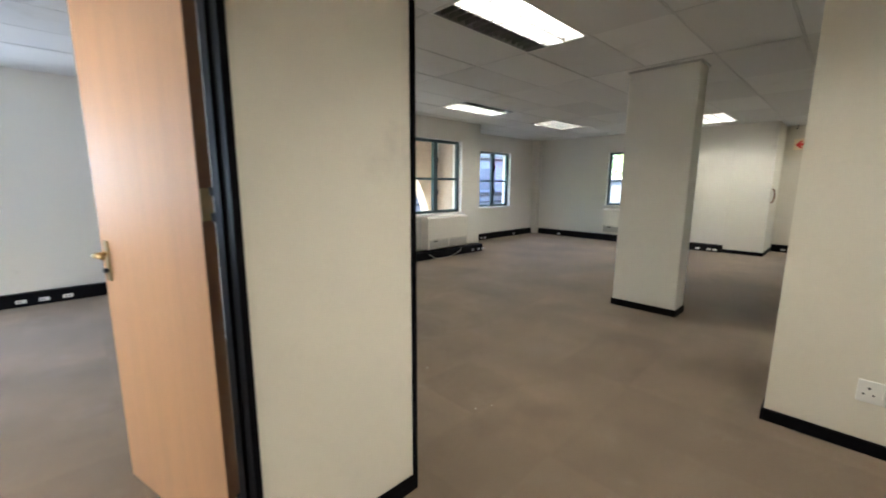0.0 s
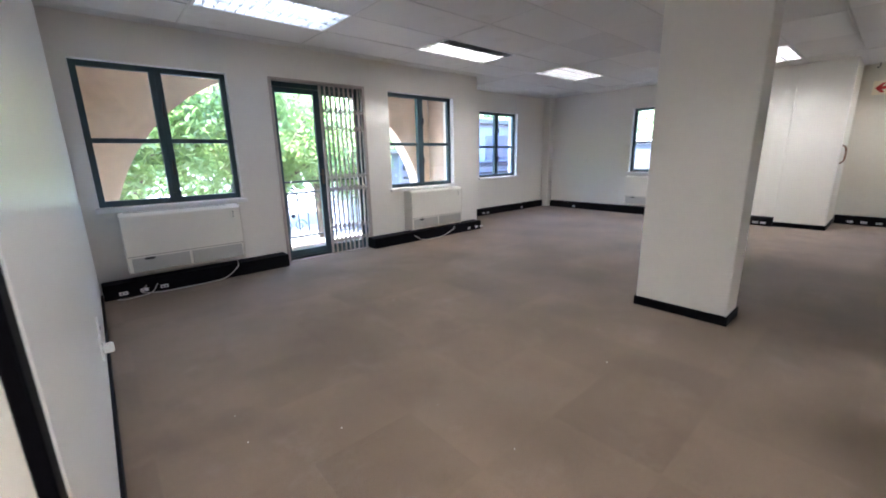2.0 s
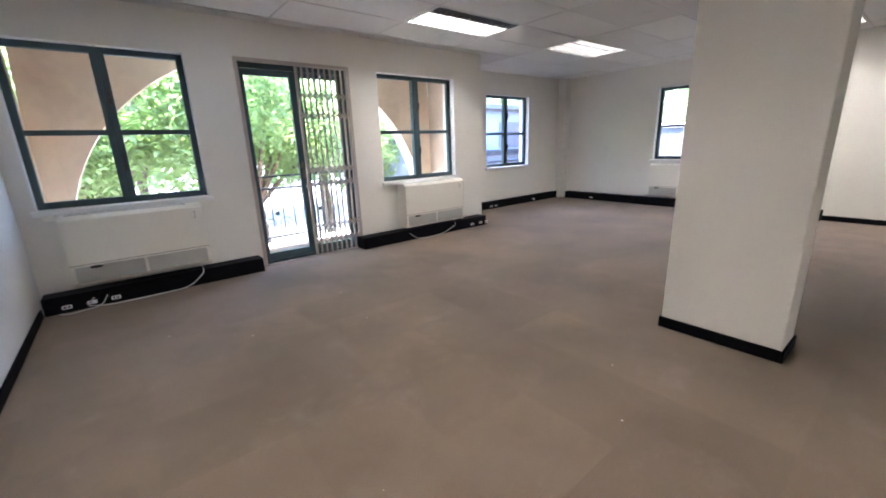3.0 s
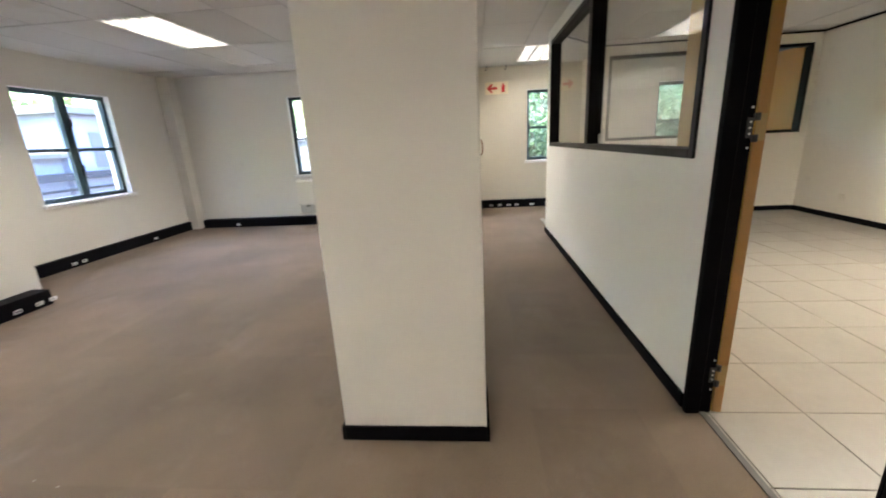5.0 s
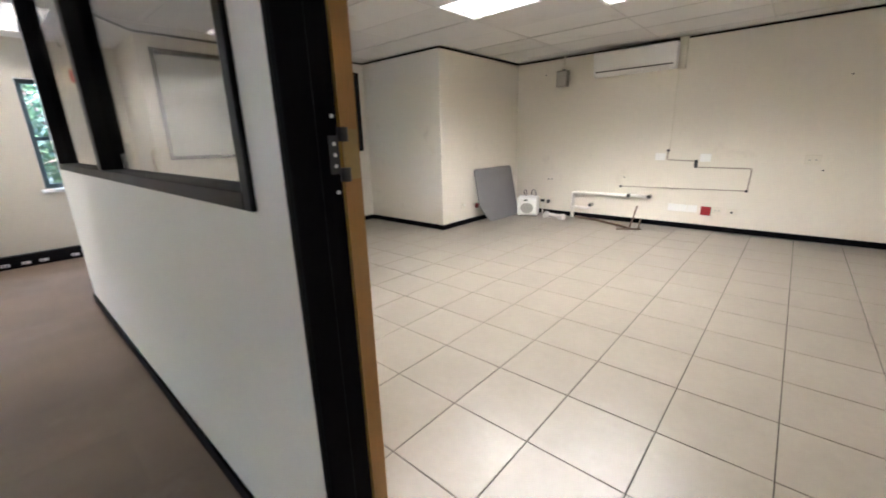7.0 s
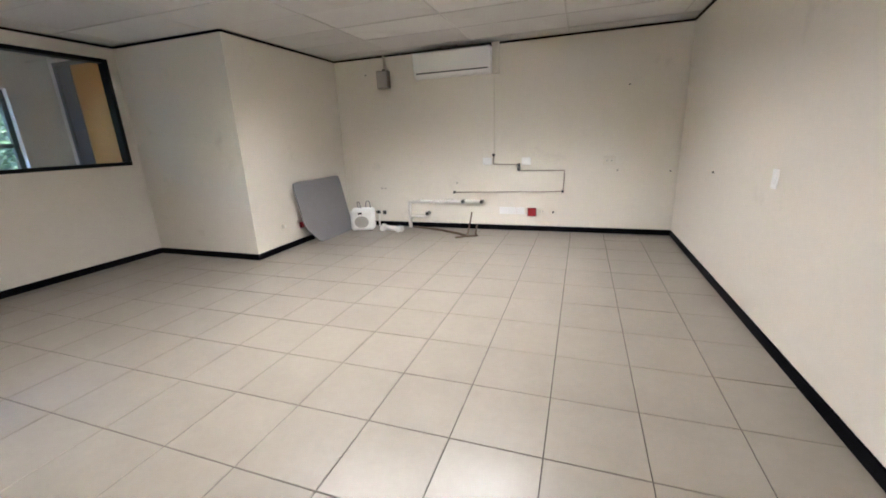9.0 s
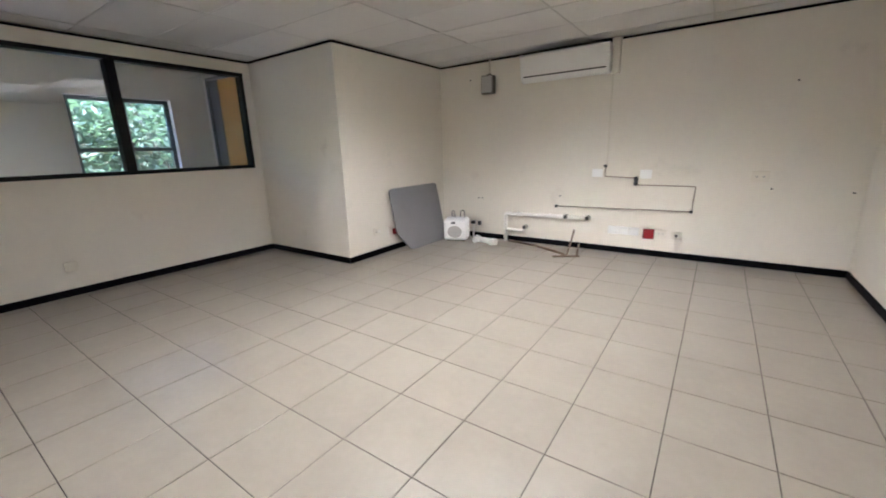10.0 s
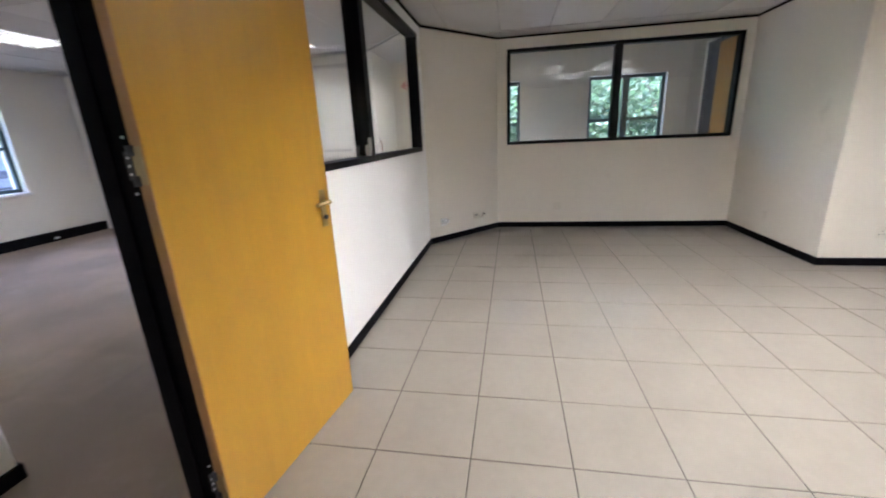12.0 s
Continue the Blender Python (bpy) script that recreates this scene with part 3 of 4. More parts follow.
def door_frame(name, x0, x1, y0, y1, h, mat, label):
    fr = thing(name, pose((x0 + x1) / 2, (y0 + y1) / 2, 0), label, "door frame", kind="structure")
    w, d = (x1 - x0) / 2, (y1 - y0) / 2 + 0.012
    for s in (-1, 1):
        part("jamb", boxes(((s * w, -d, 0), (s * (w - 0.022), d, h - 0.035)), ((s * (w - 0.022), -0.004, 0), (s * (w - 0.033), d, h - 0.035)), bevel=0.002), mat, fr)
    part("head", boxes(((-w, -d, h - 0.035), (w, d, h)), bevel=0.002), mat, fr)
    return fr


fr = door_frame("door_frame_1", 3.563, 4.437, 0.03, 0.123, 2.13, BLACK, "black painted door frame of the kitchen")
for z in (0.20, 1.28):
    part("hinge_plate", boxes(((0.4155, -0.055, z - 0.038), (0.4125, -0.033, z + 0.038))), DARKPL, fr, "dark hinge plate with bright screws")
    for dz in (-0.022, 0.0, 0.022, -0.075, 0.075):
        part("screw", tube(bmesh.new(), [(0.4135, -0.044, z + dz), (0.411, -0.044, z + dz)], 0.0042, 8), FIXTURE, fr)
door_leaf("door_1", pose(4.412, -0.005, 0.0, 0, 0, -7.6), 0.81, 2.05, OAK, "golden wood veneer flush door standing wide open", 1, LIPPING)
door_frame("door_frame_2", -0.734, 0.176, 1.15, 1.265, 2.13, BLACK, "black painted door frame of the side room")
door_leaf("door_2", pose(0.137, 1.333, 0.0, 0, 0, 104.6), 0.81, 2.05, BEECH, "pale beech veneer flush door standing open into the room", -1, DARKLIP)
f3 = door_frame("door_frame_3", 9.26, 10.26, -3.86, -3.76, 2.42, NBAND, "dark grey door frame at the passage end")
part("side_panel", boxes(((0.23, -0.03, 0), (0.478, 0.03, 2.385)), bevel=0.003), NBAND, f3)
door_leaf("door_3", pose(9.30, -3.80, 0.0, 0, 0, 0), 0.68, 2.375, ORANGE, "closed orange-brown wood door at the passage end", 1)

# glazed balcony door, teal, with the fixed side light behind the gate
bd = thing("door_4", pose(2.61, 5.36, 0), "teal framed glazed balcony door, closed", "balcony door", kind="structure")
W4, H4 = 1.20, 2.14
part("door_frame", boxes(((0, -0.03, 0), (0.045, 0.03, H4)), ((W4 - 0.045, -0.03, 0), (W4, 0.03, H4)), ((0.045, -0.03, H4 - 0.06), (W4 - 0.045, 0.03, H4)), ((0.045, -0.03, 0), (W4 - 0.045, 0.03, 0.025)), bevel=0.003), TEAL, bd)
lf = part("leaf", boxes(((0.05, -0.022, 0.03), (0.085, 0.022, H4 - 0.065)), ((0.545, -0.026, 0.03), (0.625, 0.022, H4 - 0.065)), ((0.085, -0.022, 0.03), (0.545, 0.022, 0.11)), ((0.085, -0.022, H4 - 0.125), (0.545, 0.022, H4 - 0.065)), bevel=0.003), TEAL, bd)
part("pane", boxes(((0.08, -0.003, 0.105), (0.55, 0.003, H4 - 0.12))), GLASS, lf)
hd = part("door_handle", boxes(((0.57, -0.032, 0.93), (0.60, -0.026, 1.12)), bevel=0.002), STEEL, lf, "steel lever handle")
part("lever", tube(bmesh.new(), rounded([(0.585, -0.03, 1.06), (0.585, -0.075, 1.06), (0.49, -0.078, 1.06)], 0.02), 0.008), STEEL, hd)
part("side_light", boxes(((0.63, -0.022, 0.03), (0.67, 0.022, H4 - 0.065)), ((1.11, -0.022, 0.03), (1.15, 0.022, H4 - 0.065)), ((0.67, -0.022, 0.03), (1.11, 0.022, 0.11)), ((0.67, -0.022, H4 - 0.12), (1.11, 0.022, H4 - 0.065)), bevel=0.003), TEAL, bd)
part("pane", boxes(((0.665, -0.003, 0.105), (1.115, 0.003, H4 - 0.115))), GLASS, bd)

# collapsible security gate, folded to one side, in its own frame
sg = thing("security_gate", pose(2.61, 5.255, 0), "beige steel collapsible security gate, folded open beside the door", "security gate")
part("gate_frame", boxes(((-0.012, -0.022, 0), (0.022, 0.03, 2.16)), ((1.185, -0.022, 0), (1.215, 0.03, 2.16)), ((0.022, -0.022, 2.125), (1.185, 0.03, 2.16)), bevel=0.003), GATE, sg)
part("bottom_track", boxes(((0.0, -0.012, 0.0), (1.19, 0.018, 0.008))), GATE, sg)
bars = [0.60 + 0.585 * k / 9 for k in range(10)]
for k, x in enumerate(bars):
    wdt = 0.017 if k else 0.028
    part("bar", boxes(((x - wdt / 2, -0.011, 0.012), (x + wdt / 2, 0.014, 2.122)), bevel=0.002), GATE, sg)
for zc in (1.83, 1.62, 1.02, 0.86, 0.36, 0.18):
    for k in range(9):
        a, b = bars[k], bars[k + 1]
        part("lattice_link", tubes(([(a, -0.016, zc - 0.035), (b, -0.016, zc + 0.035)], 0.0085), ([(a, -0.014, zc + 0.035), (b, -0.014, zc - 0.035)], 0.0085), sides=6), GATE, sg)
part("lock_box", boxes(((0.585, -0.03, 0.98), (0.625, 0.016, 1.10)), bevel=0.003), GATE, sg)


# ---- ceiling lights ----
def troffer(m, dead=None, dim=False, halved=False):
    """A recessed fitting with three fluorescent tubes in white troughs behind an aluminium louvre. dead: the tube that
    is out, 0 to 2 from the -y side. dim: a faint cool glow stands in for daylight reflected by the louvre. The last
    flag halves the tubes' strength to suit the walls nearby.
    """
    lamp, tray, louvre = (DIMGLOW, PALETRAY, PALETRAY) if dim else (HALFGLOW if halved else GLOW, TRAY, LOUVRE)
    t = thing("ceiling_light", m, "recessed fluorescent ceiling light with louvre, " + ("faint glow put in for reflected daylight" if dim else "lit" if dead is None else "one tube out"), "ceiling light", "ceiling lights")
    w, d, h = 1.15, 0.56, 0.10
    part("tray", boxes(((-w / 2, -d / 2, 0), (-w / 2 + 0.012, d / 2, h)), ((w / 2 - 0.012, -d / 2, 0), (w / 2, d / 2, h)), ((-w / 2 + 0.012, -d / 2, 0), (w / 2 - 0.012, -d / 2 + 0.012, h)), ((-w / 2 + 0.012, d / 2 - 0.012, 0), (w / 2 - 0.012, d / 2, h)), ((-w / 2, -d / 2, h), (w / 2, d / 2, h + 0.006))), tray, t)
    rim = ((-w / 2 - 0.008, -d / 2 - 0.008, -0.004), (w / 2 + 0.008, -d / 2 + 0.004, 0.0)), ((-w / 2 - 0.008, d / 2 - 0.004, -0.004), (w / 2 + 0.008, d / 2 + 0.008, 0.0)), ((-w / 2 - 0.008, -d / 2 + 0.004, -0.004), (-w / 2 + 0.004, d / 2 - 0.004, 0.0)), ((w / 2 - 0.004, -d / 2 + 0.004, -0.004), (w / 2 + 0.008, d / 2 - 0.004, 0.0))
    part("rim", boxes(*rim), FIXTURE, t)
    pitch = (d - 0.024) / 3
    for k in range(3):
        y = pitch * (k - 1)
        part("lamp_tube", tube(bmesh.new(), [(-w / 2 + 0.03, y, 0.060), (w / 2 - 0.03, y, 0.060)], 0.018, 10), DEADTUBE if k == dead else lamp, t, "grey dead fluorescent tube" if k == dead else "bright fluorescent tube")
        for x in (-w / 2 + 0.021, w / 2 - 0.021):
            part("lamp_holder", boxes(((x - 0.009, y - 0.014, 0.035), (x + 0.009, y + 0.014, 0.10)), bevel=0.002), FIXTURE, t)
    for k in (-0.5, 0.5):
        y = pitch * k
        sp = bmesh.new()
        vs = [sp.verts.new((x, y + q, z)) for x in (-w / 2 + 0.012, w / 2 - 0.012) for q, z in ((-0.006, 0.004), (0.006, 0.004), (0.016, 0.098), (-0.016, 0.098))]
        for f in ((0, 3, 2, 1), (4, 5, 6, 7), (0, 1, 5, 4), (1, 2, 6, 5), (2, 3, 7, 6), (3, 0, 4, 7)):
            sp.faces.new([vs[j] for j in f])
        part("louvre_spine", sp, tray, t)
    blade = None
    for k in range(13):
        x = -w / 2 + w * (k + 1) / 14
        if blade is None:
            blade = part("louvre_blade", boxes(((-0.0025, -d / 2 + 0.012, 0.004), (0.0025, d / 2 - 0.012, 0.040))), louvre, t)
        else:
            blade = new("louvre_blade", blade.data)
            blade.parent = t
        blade.location.x = x
    return t


DEAD = {(0, 2): 2, (2, 6): 0, (3, -4): 2}
HALVED = {(4, 6), (6, -1)}
first_light = None
for i, j in sorted(LIT):
    m = pose(GX0 + (i + 0.5) * GX, GY0 + (j + 0.5) * GY, ZC + 0.002)
    if (i, j) == (0, 6):
        troffer(m, dim=True)
    elif (i, j) in DEAD or (i, j) in HALVED:
        troffer(m, DEAD.get((i, j)), halved=(i, j) in HALVED)
    else:
        first_light = copy_thing(first_light, m) if first_light else troffer(m)


# ---- under-window units, outlets, cables ----
def convector(m, label):
    """A wall-hung fan convector: local x across, wall at y = 0, room towards -y, z from its underside."""
    c = thing("wall_convector", m, label, "convector", "under-window units")
    w, h, d = 1.02, 0.59, 0.20
    bm = bmesh.new()
    prof = [(0, 0), (-d + 0.03, 0), (-d, 0.03), (-d, h - 0.03), (-d + 0.05, h), (0, h)]
    for k in range(len(prof)):
        (y0, z0), (y1, z1) = prof[k], prof[(k + 1) % len(prof)]
        bm.faces.new([bm.verts.new(p) for p in ((0, y0, z0), (w, y0, z0), (w, y1, z1), (0, y1, z1))])
    for x in (0, w):
        bm.faces.new([bm.verts.new((x, y, z)) for y, z in prof])
    bmesh.ops.remove_doubles(bm, verts=bm.verts, dist=1e-5)
    bmesh.ops.bevel(bm, geom=list(bm.edges), offset=0.006, segments=2, affect="EDGES")
    body = part("body", bm, HEATER, c)
    part("seam", boxes(((0.004, -d - 0.0015, 0.178), (w - 0.004, -d + 0.01, 0.184))), GREYBOX, body)
    for x0, x1 in ((0.03, w / 2 - 0.012), (w / 2 + 0.012, w - 0.03)):
        g = part("grille", boxes(((x0, -d - 0.006, 0.03), (x1, -d + 0.01, 0.165)), bevel=0.002), GRILLE, c, "grey perforated air grille")
        for k in range(9):
            part("fin", boxes(((x0 + 0.008, -d - 0.009, 0.037 + k * 0.0138), (x1 - 0.008, -d - 0.004, 0.044 + k * 0.0138))), GRILLE, g)
    part("badge", slab(bmesh.new(), [(0.045 * math.cos(a), 0.013 * math.sin(a)) for a in (2 * math.pi * k / 16 for k in range(16))], 0, 0.005, pose(0.17, -d - 0.009, 0.155, 90)), DARKPL, c, "small dark oval badge")
    part("top_outlet", boxes(((0.04, -d + 0.06, h - 0.004), (w - 0.12, -0.03, h + 0.004)), bevel=0.002), GRILLE, c)
    for k in range(16):
        x = 0.05 + k * 0.053
        part("outlet_slat", boxes(((x, -d + 0.065, h + 0.003), (x + 0.006, -0.035, h + 0.009))), HEATER, c)
    pn = part("control_panel", boxes(((w - 0.10, -d - 0.003, h - 0.14), (w - 0.05, -d + 0.01, h - 0.05)), bevel=0.002), HEATER, c)
    for z in (h - 0.07, h - 0.095, h - 0.12):
        part("button", boxes(((w - 0.08, -d - 0.006, z - 0.005), (w - 0.068, -d, z + 0.005)), bevel=0.001), DARKPL, pn)
    return c


convector(pose(1.06, 5.25, 0.20), "off-white fan convector hung under the window by the partition")
convector(pose(4.40, 5.25, 0.17), "off-white fan convector hung under the window by the balcony door")
convector(pose(9.38, 4.07, 0.19, 0, 0, -90), "off-white fan convector hung on the far wall under a window")
for nm, (x, z) in (("pipe_cover", (1.0, 0.775)), ("pipe_cover", (2.12, 0.775)), ("pipe_cover", (5.46, 0.745))):
    tagged(part(nm, boxes(((x - 0.035, 5.21, z - 0.025), (x + 0.035, 5.25, z + 0.02)), bevel=0.004), HEATER, None), "small off-white pipe cover block beside the convector", "pipe cover")


def outlet(name, m, label, w=0.075, h=0.075, mat=None, kind="socket"):
    """A wall plate: local x across, wall at y = 0, room towards -y. kind: socket, switch, data, shuttered or blank."""
    o = thing(name, m, label, "wall outlet" if kind != "switch" else "light switch")
    part("plate", boxes(((-w / 2, -0.009, -h / 2), (w / 2, 0.0, h / 2)), bevel=0.003), mat or PLATE, o)
    if kind == "socket":
        for x, z, r in ((-w * 0.16, h * 0.16, 0.006), (-w * 0.30, -h * 0.12, 0.005), (-w * 0.02, -h * 0.12, 0.005)):
            part("socket_hole", tube(bmesh.new(), [(x, -0.0105, z), (x, -0.006, z)], r, 8), DARKPL, o)
        part("rocker", boxes(((w * 0.22, -0.014, -h * 0.2), (w * 0.38, -0.008, h * 0.15)), bevel=0.002), PLATE, o)
    elif kind == "switch":
        part("rocker", boxes(((-w * 0.2, -0.015, -h * 0.25), (w * 0.2, -0.008, h * 0.25)), bevel=0.003), PLATE, o)
    elif kind in ("data", "shuttered"):
        for x in (-w * 0.2, w * 0.2):
            part("jack", boxes(((x - 0.008, -0.0105, -0.008), (x + 0.008, -0.006, 0.008))), DARKPL if kind == "data" else GRILLE, o)
    return o


TO = "white outlet set in the black cable trunking"
for x, k in ((0.98, "data"), (1.14, "socket"), (1.30, "data"), (5.60, "data"), (5.78, "socket"), (5.90, "socket")):
    outlet("trunking_outlet", pose(x, 5.063, 0.05), TO, 0.065, 0.032, kind=k)
for x, k in ((6.15, "data"), (7.05, "socket"), (7.18, "socket"), (8.35, "socket")):
    outlet("trunking_outlet", pose(x, 6.068, 0.05), TO, 0.065, 0.032, kind=k)
for y, k in ((5.25, "socket"), (2.05, "socket"), (1.85, "data"), (1.75, "socket")):
    outlet("trunking_outlet", pose(9.248, y, 0.05, 0, 0, -90), TO, 0.075, 0.032, kind=k)
for y, k in ((0.78, "socket"), (0.62, "data"), (0.45, "socket"), (0.30, "socket"), (0.02, "socket")):
    outlet("trunking_outlet", pose(10.268, y, 0.05, 0, 0, -90), TO, 0.075, 0.032, kind=k)
for x, k in ((-0.62, "socket"), (-0.44, "socket"), (-0.25, "data")):
    outlet("trunking_outlet", pose(x, 6.058, 0.06), TO, 0.085, 0.04, kind=k)
outlet("wall_socket", pose(2.62, -0.255, 0.33, 0, 0, -90), "white three-pin wall socket on the cream wall", 0.125, 0.115)
so = outlet("wall_switch", pose(2.62, -0.47, 0.335, 0, 0, -90), "white isolator switch with a grey rocker", 0.125, 0.10, kind="switch")
outlet("wall_socket", pose(0.818, 3.14, 0.275, 0, 0, 90), "white wall socket with a plug top on the white partition", 0.12, 0.12)
pt = outlet("wall_data_plate", pose(0.818, 3.28, 0.34, 0, 0, 90), "slim white data plate on the white partition", 0.07, 0.12, kind="data")
tagged(part("plug_top", boxes(((0.826, 3.10, 0.245), (0.873, 3.16, 0.29)), bevel=0.008), PLATE, None), "white plug standing in the wall socket", "plug")


def cable(pts, r, mat, label, cat="cable", nm="cable"):
    return tagged(link_mesh(nm, tube(bmesh.new(), rounded(pts, 0.12, 6), r, 8), mat), label, cat)


cable([(1.98, 5.10, 0.215), (2.00, 5.05, 0.13), (1.86, 5.03, 0.012), (1.55, 5.01, 0.008), (1.25, 5.02, 0.008), (1.10, 5.04, 0.03), (1.16, 5.055, 0.09)], 0.005, CABLE, "pale cable hanging from the convector to the floor")
cable([(1.25, 5.055, 0.09), (1.20, 5.03, 0.012), (0.99, 4.98, 0.008), (0.93, 5.03, 0.008)], 0.005, CABLE, "pale cable lying on the carpet by the trunking")
cable([(5.25, 5.10, 0.185), (5.26, 5.05, 0.10), (5.0, 5.03, 0.012), (4.75, 5.01, 0.008), (4.55, 5.03, 0.010), (4.43, 5.055, 0.10)], 0.005, CABLE, "pale cable looping under the convector")
cable([(9.40, 0.99, 1.28), (9.36, 0.955, 1.26), (9.33, 0.94, 1.18), (9.34, 0.945, 1.06), (9.40, 0.99, 1.02)], 0.012, HOSE, "brown rubber hose loop hanging at the pilaster edge", "hose", "hose")

# wire hooks left in the ceiling by the sign
for x, y in ((10.215, 0.82), (10.215, 0.49)):
    tagged(link_mesh("ceiling_hook", tube(bmesh.new(), rounded([(x, y, ZC + 0.004), (x, y, 2.445), (x, y + 0.018, 2.425), (x, y + 0.03, 2.445)], 0.012), 0.005, 6), DARKPL), "small dark wire hook hanging from the ceiling", "hook")

# hanging direction sign, red arrow and extinguisher
sn = thing("exit_sign", pose(10.22, 0.652, 2.03, 0, 0, -90), "white safety sign with red arrow and red extinguisher symbol", "sign")
for x in (-0.168, 0.162):
    part("wire", tube(bmesh.new(), [(x, -0.006, 0.2), (x, -0.005, 0.405)], 0.0018, 6), CABLE, sn, "thin hanging wire")
part("sign_board", boxes(((-0.20, -0.012, 0), (0.20, -0.002, 0.205)), bevel=0.002), SIGNW, sn)
part("arrow", slab(bmesh.new(), [(-0.175, 0.10), (-0.105, 0.17), (-0.06, 0.17), (-0.105, 0.122), (0.01, 0.122), (0.01, 0.078), (-0.105, 0.078), (-0.06, 0.03), (-0.105, 0.03)], 0, 0.003, pose(0, -0.013, 0, 90)), SIGNR, sn, "red arrow")
part("extinguisher_symbol", boxes(((0.085, -0.016, 0.03), (0.14, -0.012, 0.15)), ((0.098, -0.016, 0.152), (0.126, -0.012, 0.175)), bevel=0.001), SIGNR, sn, "red extinguisher symbol")

# lint and crumbs on the carpet
rnd = random.Random(5)
bm = bmesh.new()
for _ in range(22):
    x, y, r = rnd.uniform(1.0, 4.0), rnd.uniform(1.2, 4.8), rnd.uniform(0.002, 0.006)
    a = rnd.uniform(0, 6.28)
    slab(bm, [(r * math.cos(k * 1.2566) * rnd.uniform(0.5, 1.3), r * math.sin(k * 1.2566) * rnd.uniform(0.4, 1.0)) for k in range(5)], 0, 0.002, pose(x, y, 0.0005, 0, 0, math.degrees(a)))
tagged(link_mesh("carpet_lint", bm, CABLE), "pale lint and crumbs scattered on the carpet", "lint", kind="stuff")

# ---- kitchen things ----
YS = -5.82
ac = thing("air_conditioner", pose(5.075, YS, 2.11, 0, 0, 0), "white split air conditioner high on the cream wall", "air conditioner")
prof = [(0, 0.02), (0.10, 0.0), (0.165, 0.03), (0.185, 0.09), (0.222, 0.30), (0.19, 0.325), (0, 0.325)]
bm = bmesh.new()
for k in range(len(prof)):
    (y0, z0), (y1, z1) = prof[k], prof[(k + 1) % len(prof)]
    bm.faces.new([bm.verts.new(p) for p in ((0, y0, z0), (1.06, y0, z0), (1.06, y1, z1), (0, y1, z1))])
for x in (0, 1.06):
    bm.faces.new([bm.verts.new((x, y, z)) for y, z in prof])
bmesh.ops.remove_doubles(bm, verts=bm.verts, dist=1e-5)
bmesh.ops.bevel(bm, geom=list(bm.edges), offset=0.008, segments=2, affect="EDGES")
part("body", bm, PLATE, ac)
part("louvre", boxes(((0.03, 0.165, 0.060), (1.03, 0.184, 0.074)), bevel=0.001), DARKPL, ac, "dark outlet slot")
part("flap", boxes(((0.03, 0.115, 0.012), (1.03, 0.165, 0.022)), bevel=0.002), PLATE, ac)
front = bmesh.new()
vs = [front.verts.new((x, y, z)) for x in (0.012, 1.048) for y, z in ((0.184, 0.095), (0.218, 0.296), (0.227, 0.296), (0.193, 0.095))]
for f in ((0, 1, 2, 3), (7, 6, 5, 4), (0, 4, 5, 1), (1, 5, 6, 2), (2, 6, 7, 3), (3, 7, 4, 0)):
    front.faces.new([vs[k] for k in f])
bmesh.ops.bevel(front, geom=list(front.edges), offset=0.003, segments=2, affect="EDGES")
part("front_panel", front, PLATE, ac)
part("intake", boxes(((0.04, 0.03, 0.322), (1.02, 0.16, 0.330)), bevel=0.002), DARKPL, ac, "dark air intake grille")
# shade and soot in the gap above the unit, put in as a dark strip
structure("trim", boxes(((5.09, YS, 2.452), (5.98, YS + 0.035, 2.496)), ((5.98, YS, 2.462), (6.12, YS + 0.02, 2.496))), GAPDARK, "dark strip for shade and soot above the air conditioner", "trim")
tagged(part("trunking_cover", boxes(((4.99, YS, 2.11), (5.085, YS + 0.05, 2.497)), bevel=0.004), CREAMPL, None), "cream plastic pipe trunking beside the air conditioner", "pipe cover")
tagged(part("conduit", boxes(((5.055, YS, 1.07), (5.071, YS + 0.012, 2.11)), bevel=0.002), CREAMPL, None), "thin cream conduit running down the wall", "conduit")
spk = thing("wall_speaker", pose(6.675, YS, 2.05), "small grey box speaker high on the wall", "speaker")
part("case", boxes(((-0.09, 0, 0), (0.09, 0.09, 0.235)), bevel=0.008), GREYBOX, spk)
part("grille", boxes(((-0.075, 0.088, 0.015), (0.075, 0.094, 0.22)), bevel=0.002), GRILLE, spk)
part("bracket", boxes(((-0.02, 0, 0.235), (0.02, 0.03, 0.26)), bevel=0.002), DARKPL, spk)
part("lead", tube(bmesh.new(), [(0.0, 0.012, 0.255), (0.0, 0.010, 0.445)], 0.009, 8), CREAMPL, spk)
for x, z in ((6.98, 2.26), (6.86, 0.60), (6.80, 0.60), (5.62, 0.68), (3.46, 0.84), (2.86, 0.82), (3.40, 1.86)):
    tagged(link_mesh("wall_plug", tube(bmesh.new(), [(x, YS + 0.001, z), (x, YS + 0.012, z)], 0.009, 8), DARKPL), "dark screw plug standing in the cream wall", "wall plug")

# supply and waste pipes on the wall
yp = YS + 0.022
cp = thing("copper_pipe", pose(0, 0, 0), "thin tarnished copper water pipe stepping along the wall", "pipe")
part("run", tube(bmesh.new(), rounded([(5.07, yp, 1.07), (5.07, yp, 0.945), (4.73, yp, 0.930), (4.715, yp, 0.85), (4.11, yp, 0.845), (4.12, yp, 0.565), (5.66, yp, 0.545)], 0.015), 0.0064, 8), COPPER, cp)
